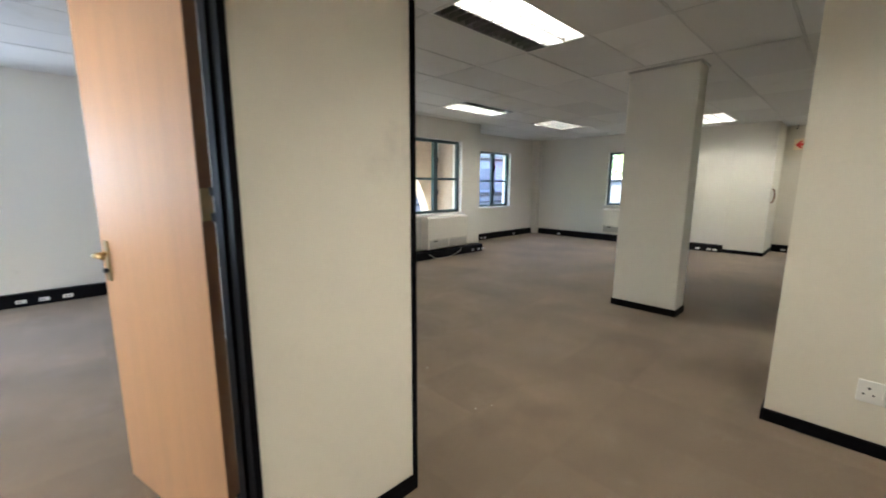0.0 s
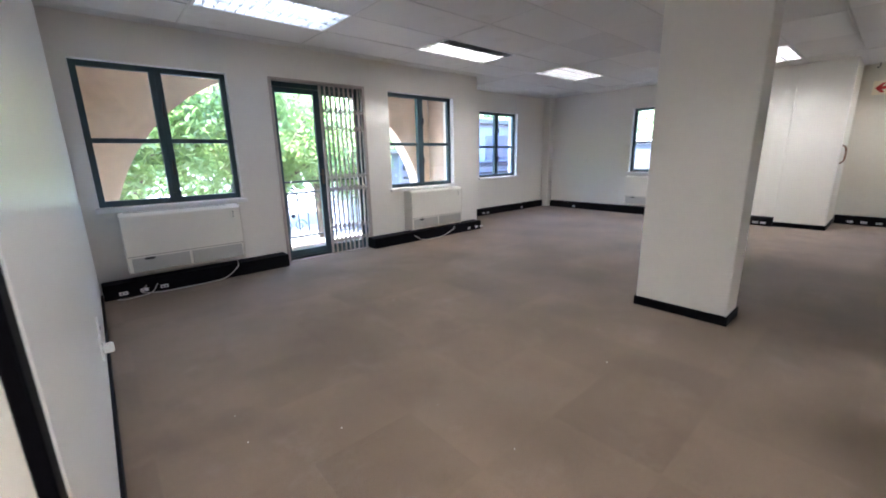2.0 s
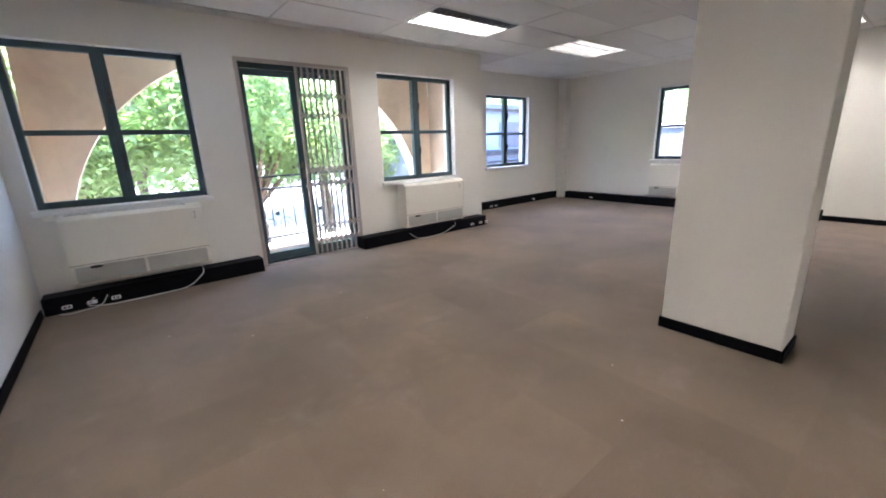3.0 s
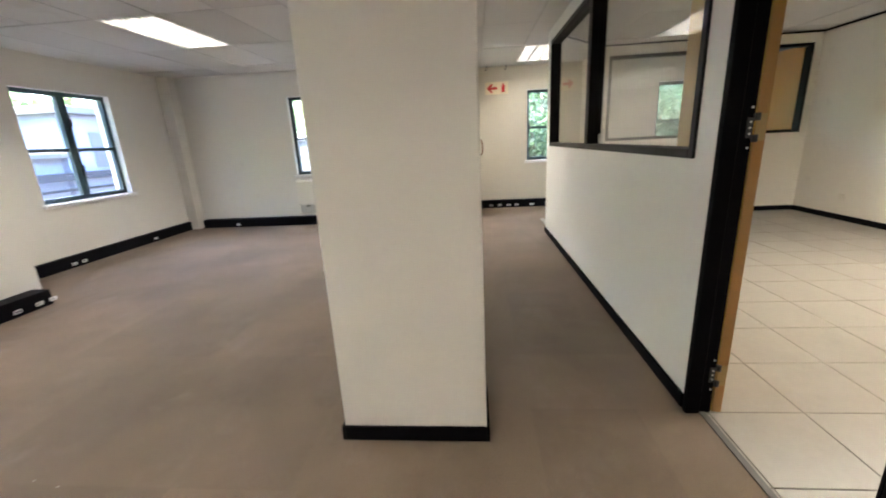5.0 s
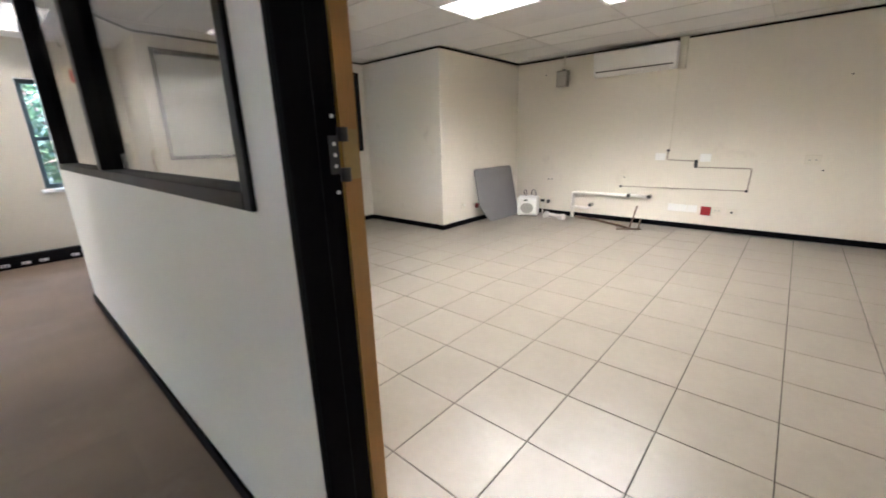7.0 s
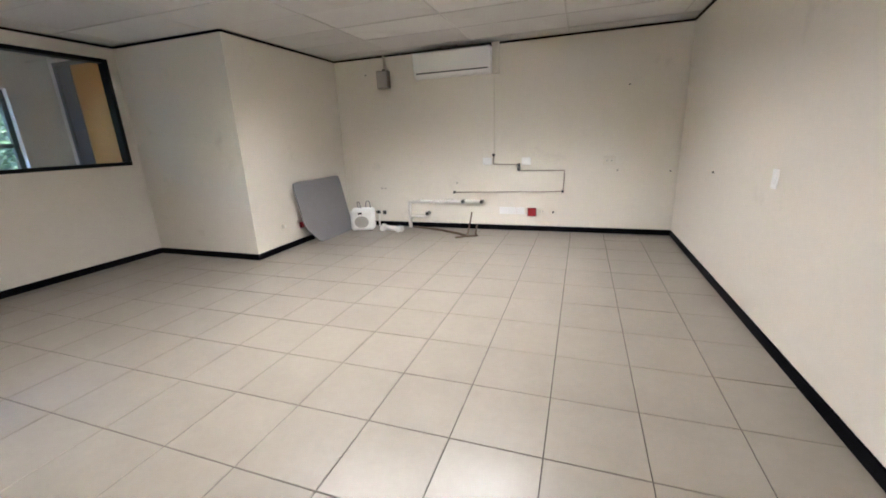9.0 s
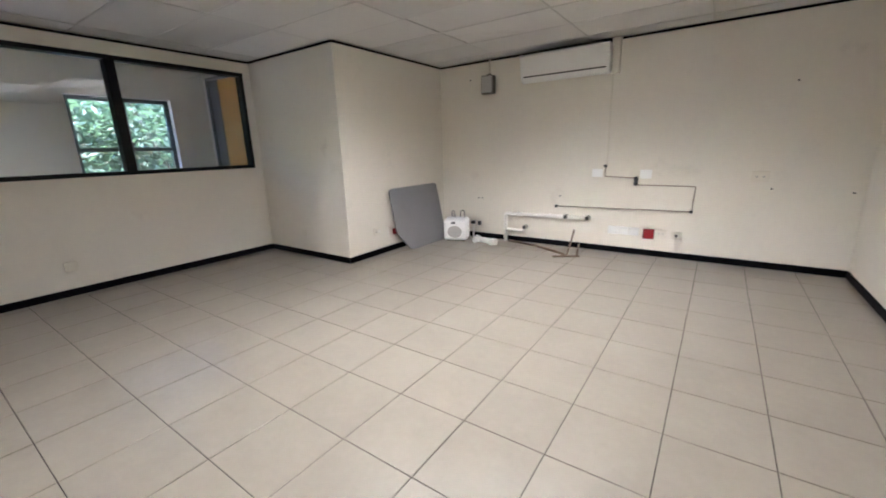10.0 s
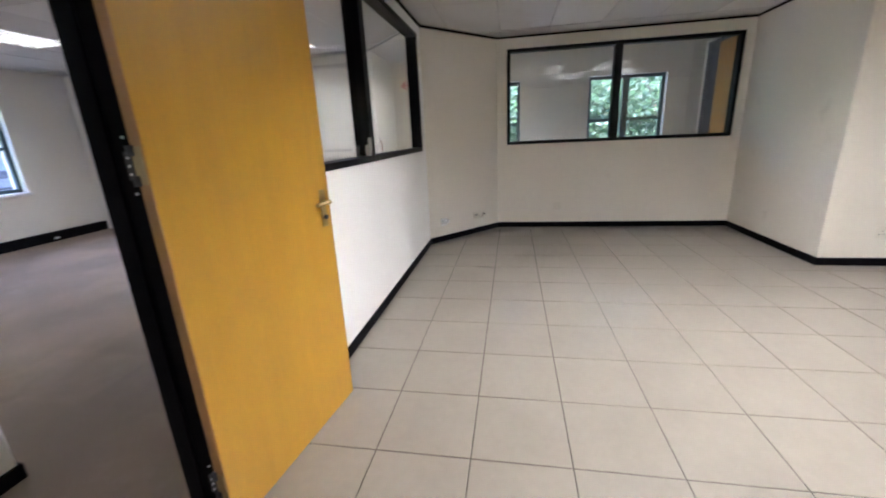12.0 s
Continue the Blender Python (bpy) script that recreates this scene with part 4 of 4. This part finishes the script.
for p in ((5.07, 1.07), (4.72, 0.93), (4.715, 0.86), (4.125, 0.565), (5.66, 0.545)):
    part("elbow", tube(bmesh.new(), [(p[0], YS, p[1]), (p[0], yp + 0.022, p[1])], 0.0175, 10), DARKPL, cp, "dark brass elbow fitting")
part("valve", boxes(((4.700, YS, 0.845), (4.735, yp + 0.025, 0.945)), bevel=0.006), DARKPL, cp, "dark stop valve")
wp = thing("waste_pipe", pose(0, 0, 0), "white plastic waste pipe bracketed along the wall", "pipe")
yw = YS + 0.05
part("run", tube(bmesh.new(), rounded([(6.385, yw, 0.0), (6.385, yw, 0.40), (5.24, yw, 0.415)], 0.03), 0.027, 12), PVC, wp)
part("branch", tube(bmesh.new(), rounded([(6.37, yw, 0.175), (6.12, yw, 0.165), (6.09, yw, 0.215), (6.09, YS, 0.23)], 0.03), 0.022, 10), PVC, wp)
for p in ((5.52, 0.415), (5.24, 0.415), (6.09, 0.225)):
    part("socket_end", tube(bmesh.new(), [(p[0], YS, p[1]), (p[0], yw + 0.03, p[1])], 0.031, 12), GREYBOX, wp, "dark open pipe socket")
    part("socket_mouth", tube(bmesh.new(), [(p[0], yw + 0.028, p[1]), (p[0], yw + 0.032, p[1])], 0.022, 12), DARKPL, wp)
for x in (6.2, 5.75):
    part("bracket", boxes(((x - 0.012, YS, 0.385), (x + 0.012, yw + 0.03, 0.435)), bevel=0.003), PVC, wp)
tagged(link_mesh("floor_pipe", tube(bmesh.new(), rounded([(6.32, -5.72, 0.02), (5.90, -5.62, 0.018), (5.48, -5.40, 0.018), (5.36, -5.30, 0.018)], 0.05), 0.016, 8), RUST), "rusty steel pipe lying on the tiles along the wall", "pipe")
ps = thing("pipe_stub", pose(5.32, -5.30, 0), "bent rusty metal pipe stub standing on the tiles", "pipe")
part("upright", tube(bmesh.new(), rounded([(0.02, 0, 0.016), (0.0, -0.02, 0.10), (-0.045, -0.04, 0.34)], 0.03), 0.011, 8), RUST, ps)
part("upright", tube(bmesh.new(), [(-0.09, -0.03, 0.014), (-0.11, -0.05, 0.17)], 0.012, 8), STEEL, ps)
part("foot", tube(bmesh.new(), [(0.16, 0.10, 0.012), (0.0, 0.0, 0.014), (-0.12, -0.05, 0.014)], 0.012, 8), RUST, ps)
pf = thing("pipe_fitting", pose(6.55, -5.50, 0), "loose white plastic pipe fittings lying on the tiles", "pipe fitting")
part("tee", tubes(([(-0.15, 0.06, 0.04), (0.17, -0.03, 0.04)], 0.036), ([(-0.12, 0.05, 0.045), (-0.12, 0.12, 0.04)], 0.04), ([(0.15, -0.03, 0.04), (0.15, 0.09, 0.04)], 0.04)), PVC, pf)
part("collar", tube(bmesh.new(), [(-0.17, 0.066, 0.047), (-0.125, 0.053, 0.047)], 0.047, 12), PVC, pf)
part("collar", tube(bmesh.new(), [(0.195, -0.037, 0.047), (0.15, -0.025, 0.047)], 0.047, 12), PVC, pf)

# wall plates on the sink wall
for x, z, w, h, k, mt in ((5.165, 0.985, 0.13, 0.10, "blank", PLATE), (4.62, 0.975, 0.125, 0.105, "blank", PLATE), (3.565, 0.96, 0.14, 0.11, "shuttered", CREAMPL),
                          (4.93, 0.285, 0.12, 0.10, "blank", PLATE), (4.81, 0.285, 0.115, 0.10, "blank", PLATE), (4.69, 0.285, 0.115, 0.10, "blank", PLATE),
                          (4.40, 0.285, 0.10, 0.085, "shuttered", CREAMPL), (4.24, 0.275, 0.11, 0.08, "blank", CREAMPL)):
    outlet("wall_plate", pose(x, YS, z, 0, 0, 180), "white plastic cover plate on the cream wall", w, h, mt, k)
tagged(link_mesh("cable_stub", tube(bmesh.new(), [(4.24, YS + 0.008, 0.275), (4.24, YS + 0.03, 0.275)], 0.014, 10), DARKPL), "dark cable end in a white plate", "cable")
outlet("red_socket", pose(4.53, YS, 0.268, 0, 0, 180), "red plastic dedicated socket on the cream wall", 0.118, 0.118, RED, "blank")
outlet("wall_switch", pose(2.776, -3.20, 1.0, 0, 0, 90), "white light switch on the cream wall", 0.075, 0.12, kind="switch")
tagged(link_mesh("wall_plug", tube(bmesh.new(), [(2.777, -4.42, 0.93), (2.788, -4.42, 0.93)], 0.009, 8), DARKPL), "dark screw plug standing in the wall", "wall plug")
dg = pose(DIAG_A.x, DIAG_A.y, 0, 0, 0, da)
outlet("wall_socket", dg @ pose(0.22, 0, 0.25), "white wall socket on the angled cream wall", 0.10, 0.10)
tagged(part("plug_top", boxes(((0.225, 0.0, 0.232), (0.285, -0.048, 0.278)), bevel=0.008), PLATE, None), "white plug adaptor standing in the wall socket", "plug").matrix_basis = dg
outlet("wall_socket", dg @ pose(0.80, 0, 0.25), "cream wall socket on the angled wall", 0.09, 0.08, CREAMPL, "data")
outlet("wall_socket", dg @ pose(0.95, 0, 0.25), "cream data plate on the angled wall", 0.07, 0.07, CREAMPL, "data")
outlet("wall_socket", pose(9.13, -1.60, 0.30, 0, 0, -90), "cream blank plate on the kitchen wall", 0.10, 0.10, CREAMPL, "blank")
outlet("wall_socket", pose(8.35, -3.775, 0.30, 0, 0, 180), "cream blank plate on the kitchen block", 0.08, 0.08, CREAMPL, "blank")
outlet("wall_socket", pose(7.50, -4.25, 0.31, 0, 0, -90), "white socket on the kitchen block", 0.11, 0.10, CREAMPL, "socket")
rs = outlet("isolator", pose(7.50, -4.55, 0.27, 0, 0, -90), "cream isolator switch with a red rocker", 0.10, 0.12, CREAMPL, "blank")
part("red_rocker", boxes(((0.0, -0.05, -0.045), (0.05, -0.008, 0.03)), bevel=0.004), RED, rs, "red rocker")

# grey board with rounded corners, leaning on the block
lb = thing("leaning_board", pose(7.26, -4.98, 0.0, 0, 0, 0), "grey laminate board with rounded corners leaning on the wall", "board")
corner = [(0.0, 0.43, 0), (-0.50, 0.43, 0), (-0.54, -0.16, 0), (-0.33, -0.43, 0), (0.51, -0.43, 0), (0.56, 0.43, 0), (0.0, 0.43, 0)]
out = [(p.x, p.y) for p in rounded(corner, 0.07)][1:-1]
bm = slab(bmesh.new(), out, 0, 0.018, Matrix.Translation((0.0, 0, 0.428)) @ pose(0, 0, 0, 0, 0, -90) @ pose(0, 0, 0, 90 - 14, 0, 0))
lean = min(v.co.z for v in bm.verts)
bmesh.ops.translate(bm, verts=bm.verts, vec=(0.105, 0, -lean))
part("board", bm, BOARD, lb)

# small white fan heater with round grille
hm = thing("fan_heater", pose(7.06, -5.50, 0, 0, 0, 203), "small white fan heater with a round grey grille on the tiles", "heater")
part("body", boxes(((-0.175, -0.14, 0.012), (0.175, 0.14, 0.33)), bevel=0.03), PLATE, hm)
oval = [(0.105 * math.cos(a), 0.088 * math.sin(a)) for a in (2 * math.pi * k / 24 for k in range(24))]
gr = part("grille", slab(bmesh.new(), oval, 0, 0.012, pose(-0.01, -0.139, 0.145, 90)), GRILLE, hm, "round grey fan grille")
for k in range(7):
    z = 0.075 + k * 0.0235
    hw = 0.10 * math.sqrt(max(0.05, 1 - ((z - 0.145) / 0.088) ** 2))
    part("grille_bar", boxes(((-0.01 - hw, -0.155, z - 0.003), (-0.01 + hw, -0.149, z + 0.003))), GREYBOX, gr)
part("label_panel", boxes(((-0.06, -0.143, 0.262), (0.0, -0.137, 0.29)), bevel=0.001), DARKPL, hm, "small dark control label")
for x in (-0.11, 0.11):
    for y in (-0.09, 0.09):
        part("foot", tube(bmesh.new(), [(x, y, 0), (x, y, 0.016)], 0.016, 8), DARKPL, hm)
part("cord", tube(bmesh.new(), rounded([(0.03, 0.12, 0.27), (0.05, 0.08, 0.42), (0.10, 0.05, 0.44), (0.12, 0.04, 0.34), (0.10, 0.03, 0.315)], 0.06, 6), 0.006, 8), DARKPL, hm)
part("cord", tube(bmesh.new(), rounded([(-0.07, 0.10, 0.29), (-0.09, 0.08, 0.41), (-0.05, 0.06, 0.43), (-0.03, 0.04, 0.315)], 0.05, 6), 0.006, 8), DARKPL, hm)
tp = thing("water_tap", pose(6.92, YS, 0.17, 0, 0, 180), "dark stop tap on a short pipe at the wall base", "tap")
part("pipe", tube(bmesh.new(), rounded([(0, 0, 0.06), (0, -0.06, 0.06), (0, -0.065, -0.19)], 0.02), 0.012, 8), PVC, tp)
part("handle", boxes(((-0.035, -0.09, 0.04), (0.03, -0.05, 0.085)), bevel=0.006), DARKPL, tp)
part("handle", boxes(((0.06, -0.05, 0.02), (0.11, -0.01, 0.08)), bevel=0.006), DARKPL, tp)

# ---- balcony and outside ----
structure("balcony_floor", boxes(((0.60, 5.50, -0.25), (5.985, 6.55, -0.03))), BALCONY, "pale concrete balcony floor", "balcony")
bm = bmesh.new()
AX, AZ, AR, X0, X1, TOPZ = 3.25, 0.18, 2.22, 0.85, 5.735, ZT
arc = [(AX - AR, -0.25), (AX - AR, AZ)] + [(AX - AR * math.cos(math.pi * k / 40), AZ + AR * math.sin(math.pi * k / 40)) for k in range(1, 40)] + [(AX + AR, AZ), (AX + AR, -0.25)]
top = [(X0, -0.25), (X0, AZ)] + [(X0 + (X1 - X0) * k / 40, TOPZ) for k in range(1, 40)] + [(X1, AZ), (X1, -0.25)]
for y in (6.14, 6.39):
    a, t = [bm.verts.new((x, y, z)) for x, z in arc], [bm.verts.new((x, y, z)) for x, z in top]
    for k in range(len(arc) - 1):
        bm.faces.new((a[k], a[k + 1], t[k + 1], t[k]))
for k in range(len(arc) - 1):
    bm.faces.new([bm.verts.new(p) for p in ((arc[k][0], 6.14, arc[k][1]), (arc[k + 1][0], 6.14, arc[k + 1][1]), (arc[k + 1][0], 6.39, arc[k + 1][1]), (arc[k][0], 6.39, arc[k][1]))])
bmesh.ops.remove_doubles(bm, verts=bm.verts, dist=1e-4)
structure("wall_arch", bm, PEACH, "peach plastered arch of the balcony", "arch")
structure("wall_balcony_side", boxes(((0.856, 5.50, -0.03), (0.92, 6.14, ZT))), PEACH, "peach plastered balcony side wall", "wall")
structure("wall_balcony_side_far", boxes(((5.66, 5.50, -0.03), (5.73, 6.14, ZT))), SHADEPEACH, "peach plastered balcony side wall, coloured darker for shade", "wall")
structure("balcony_soffit", boxes(((0.85, 5.505, 2.55), (5.73, 6.135, 2.60))), PEACH, "peach plastered balcony soffit", "ceiling")
structure("wall_lower_storey", boxes(((-3.4, -6.1, -3.4), (10.75, 6.395, -0.26))), PEACH, "peach plastered lower storey", "wall")

bl = thing("balustrade", pose(0, 6.27, -0.03), "black wrought iron balcony balustrade with scrolls", "balustrade")
for z in (0.95, 0.79, 0.13):
    part("rail", boxes(((2.36, -0.02, z - 0.012), (4.44, 0.02, z + 0.012)), bevel=0.003), IRON, bl)
for x in (2.34, 4.46):
    part("post", boxes(((x - 0.02, -0.02, 0.0), (x + 0.02, 0.02, 0.98)), bevel=0.003), IRON, bl)
for k in range(14):
    x = 2.45 + k * 0.1462
    part("baluster", boxes(((x - 0.007, -0.007, 0.142), (x + 0.007, 0.007, 0.778)), bevel=0.001), IRON, bl)


def spiral(cx, cz, r, turns, flip):
    return [(cx + flip * r * (1 - t) * math.cos(2 * math.pi * turns * t), 0.012, cz + r * (1 - t) * math.sin(2 * math.pi * turns * t)) for t in (k / 22 for k in range(21))]


for k in range(4):
    x = 2.50 + k * 0.60
    for fl in (-1, 1):
        for cz in (0.60, 0.30):
            part("scroll", tube(bmesh.new(), spiral(x + fl * 0.10, cz, 0.10, 1.6, fl), 0.006, 6), IRON, bl)
    part("rosette", tube(bmesh.new(), [(x, -0.012, 0.45), (x, 0.024, 0.45)], 0.03, 10), IRON, bl)

bm = bmesh.new()
bm.faces.new([bm.verts.new(p) for p in ((-400, -400, -3.4), (400, -400, -3.4), (400, 400, -3.4), (-400, 400, -3.4))])
structure("ground", bm, PAVING, "pale sunlit paving", "ground")


def tree(x, y, height, spread, seed, leaf, label, leaves=4200, base=-3.4, size=0.075):
    """A broad-leaved tree: tapered trunk, limbs, a crown of many single leaves in loose clumps."""
    rnd = random.Random(seed)
    t = thing("tree", pose(x, y, base), label, "tree", "trees outside")
    bm = bmesh.new()
    fork = height * 0.43
    tube(bm, [(0, 0, 0), (0.06, 0.03, fork * 0.5), (0.0, 0.08, fork)], 0.20, 10, 0.14)
    tips = []
    for k in range(9):
        a = 2 * math.pi * k / 9 + rnd.uniform(-0.3, 0.3)
        rr, hh = spread * rnd.uniform(0.45, 0.8), height * rnd.uniform(0.6, 0.92)
        mid = (rr * 0.45 * math.cos(a), rr * 0.45 * math.sin(a), fork + (hh - fork) * 0.5)
        end = (rr * math.cos(a), rr * math.sin(a), hh)
        tube(bm, [(0, 0.07, fork - 0.1), mid, end], 0.075, 7, 0.02)
        tips += [mid, end]
        for _ in range(2):
            b = a + rnd.uniform(-0.8, 0.8)
            e2 = (mid[0] + rr * 0.5 * math.cos(b), mid[1] + rr * 0.5 * math.sin(b), mid[2] + rnd.uniform(-0.3, 0.8))
            tube(bm, [mid, e2], 0.03, 6, 0.01)
            tips.append(e2)
    part("trunk", bm, BARK, t, "brown branching trunk")
    clumps = [(Vector(p), rnd.uniform(0.5, 1.0)) for p in tips]
    for _ in range(26):
        a, rr = rnd.uniform(0, 6.283), spread * math.sqrt(rnd.random())
        clumps.append((Vector((rr * math.cos(a), rr * math.sin(a), height * rnd.uniform(0.56, 1.0))), rnd.uniform(0.5, 1.0)))
    verts, faces = [], []
    for _ in range(int(leaves * 2.3)):
        c, r = rnd.choice(clumps)
        p = c + Vector((rnd.gauss(0, 0.45), rnd.gauss(0, 0.45), rnd.gauss(0, 0.33))) * r
        q = Euler((rnd.uniform(-1, 1), rnd.uniform(-1, 1), rnd.uniform(0, 6.283))).to_matrix()
        s = size * rnd.uniform(0.6, 1.5)
        n0 = len(verts)
        verts += [tuple(p + q @ Vector(v)) for v in ((-s, 0, 0), (0, -s * 0.42, s * 0.12), (s, 0, 0), (0, s * 0.42, s * 0.12))]
        faces.append((n0, n0 + 1, n0 + 2, n0 + 3))
    me = bpy.data.meshes.new("crown")
    me.from_pydata(verts, [], faces)
    me.materials.append(leaf)
    cr = new("crown", me)
    cr.parent = t
    return t


TL = "leafy green tree in the sun outside the balcony"
tree(0.4, 10.2, 7.2, 2.6, 1, LEAF, TL, 11000)
tree(4.2, 11.8, 7.8, 2.9, 2, LEAF, TL, 12000)
tree(7.6, 15.5, 8.2, 3.2, 3, LEAF2, TL, 6000)
tree(-3.2, 12.5, 7.6, 3.0, 4, LEAF2, TL, 5500)
tree(2.0, 17.0, 9.0, 3.6, 5, LEAF2, "tall leafy tree behind the others", 10000, size=0.10)
tree(12.0, 17.5, 8.0, 3.2, 6, LEAF, TL, 5000)
tree(9.6, 14.6, 6.6, 2.2, 12, LEAF, TL, 4200)
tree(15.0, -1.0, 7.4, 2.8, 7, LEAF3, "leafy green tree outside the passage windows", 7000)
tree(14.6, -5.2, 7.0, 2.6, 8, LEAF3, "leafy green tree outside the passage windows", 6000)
tree(18.6, 8.2, 7.5, 2.8, 9, LEAF, "green tree behind the white wall", 4500)
tree(17.6, 11.2, 6.2, 1.7, 10, PINK, "tree with pink blossom behind the white wall", 2600)
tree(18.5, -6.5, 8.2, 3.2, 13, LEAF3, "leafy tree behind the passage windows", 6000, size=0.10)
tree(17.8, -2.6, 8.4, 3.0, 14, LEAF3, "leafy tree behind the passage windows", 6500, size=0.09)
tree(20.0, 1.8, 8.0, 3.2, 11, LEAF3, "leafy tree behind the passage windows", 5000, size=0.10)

nb = thing("neighbour_building", pose(13.0, 12.2, -3.4), "blue-grey rendered neighbouring building with a dark ledge", "building")
part("wall", boxes(((0, 0, 0), (14, 6, 5.9))), BLUEGREY, nb)
part("roof", boxes(((-0.3, -0.35, 5.9), (14.3, 6.3, 6.1)), bevel=0.02), NWALL, nb)
part("annex", boxes(((-3.6, 0.2, 0), (0, 6, 4.75))), BLUEGREY, nb)
part("annex_roof", boxes(((-3.8, -0.1, 4.75), (0, 6.2, 4.9)), bevel=0.02), NWALL, nb)
part("ledge", boxes(((-3.6, -0.22, 4.16), (14, 0.0, 4.36)), bevel=0.01), LEDGE, nb, "dark ledge")
part("lower_ledge", boxes(((-3.6, -0.12, 3.86), (14, 0.0, 3.93)), bevel=0.01), LEDGE, nb, "thin dark ledge")
for k in range(6):
    part("window", boxes(((0.8 + k * 2.2, -0.03, 4.45), (2.2 + k * 2.2, 0.02, 5.45)), bevel=0.005), NBAND, nb)
gw = thing("boundary_wall", pose(14.2, 2.2, -3.4), "white rendered boundary wall with coping", "wall")
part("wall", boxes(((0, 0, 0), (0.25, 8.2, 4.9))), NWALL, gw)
part("coping", boxes(((-0.06, -0.05, 4.9), (0.31, 8.25, 5.01)), bevel=0.015), SILLW, gw)
bm = bmesh.new()
rnd = random.Random(77)
verts, faces = [], []
for _ in range(17000):
    a = rnd.uniform(-0.6, 2.5)
    r = rnd.uniform(26, 34)
    p = Vector((4 + r * math.sin(a), 3 + r * math.cos(a), -3.4 + rnd.uniform(2.6, 13.0) * rnd.uniform(0.75, 1.0)))
    q = Euler((rnd.uniform(-1, 1), rnd.uniform(-1, 1), rnd.uniform(0, 6.283))).to_matrix()
    s = rnd.uniform(0.25, 0.6)
    n0 = len(verts)
    verts += [tuple(p + q @ Vector(v)) for v in ((-s, 0, 0), (0, -s * 0.5, s * 0.1), (s, 0, 0), (0, s * 0.5, s * 0.1))]
    faces.append((n0, n0 + 1, n0 + 2, n0 + 3))
bm.free()
me = bpy.data.meshes.new("far_trees")
me.from_pydata(verts, [], faces)
me.materials.append(LEAF2)
tagged(new("far_trees", me), "far belt of green trees", "trees", kind="stuff")

# ---- floor tiles ----
TP, TX0, TY0, TQ = 0.4178, 5.2506, -1.6531, 0.4199
tile_mesh = {}


def tile_shape(w, d):
    key = (round(w, 3), round(d, 3))
    if key not in tile_mesh:
        c, g = 0.0022, 0.0026
        vs = []
        for inset, z in ((g, -0.006), (g, -c * 0.6), (g + c, 0.0)):
            vs += [(inset, inset, z), (w - inset, inset, z), (w - inset, d - inset, z), (inset, d - inset, z)]
        fs = [(8, 9, 10, 11)]
        for b in (0, 4):
            fs += [(b + k, b + (k + 1) % 4, b + 4 + (k + 1) % 4, b + 4 + k) for k in range(4)]
        me = bpy.data.meshes.new("floor_tile")
        me.from_pydata(vs, [], fs)
        me.materials.append(TILE)
        tile_mesh[key] = me
    return tile_mesh[key]


KX0, KX1, KY0, KY1 = 2.776, 9.13, -5.82, 0.05
for i in range(-7, 11):
    for j in range(-12, 6):
        x0, x1 = max(KX0, TX0 + i * TP), min(KX1, TX0 + (i + 1) * TP)
        y0, y1 = max(KY0, TY0 + j * TQ), min(KY1, TY0 + (j + 1) * TQ)
        if x1 - x0 < 0.02 or y1 - y0 < 0.02 or (x0 > 7.6 and y1 < -3.9):
            continue
        ob = new("floor_tile", tile_shape(x1 - x0, y1 - y0))
        ob.location = (x0, y0, random.uniform(-0.0004, 0.0004))
        ob.parent = tile_floor
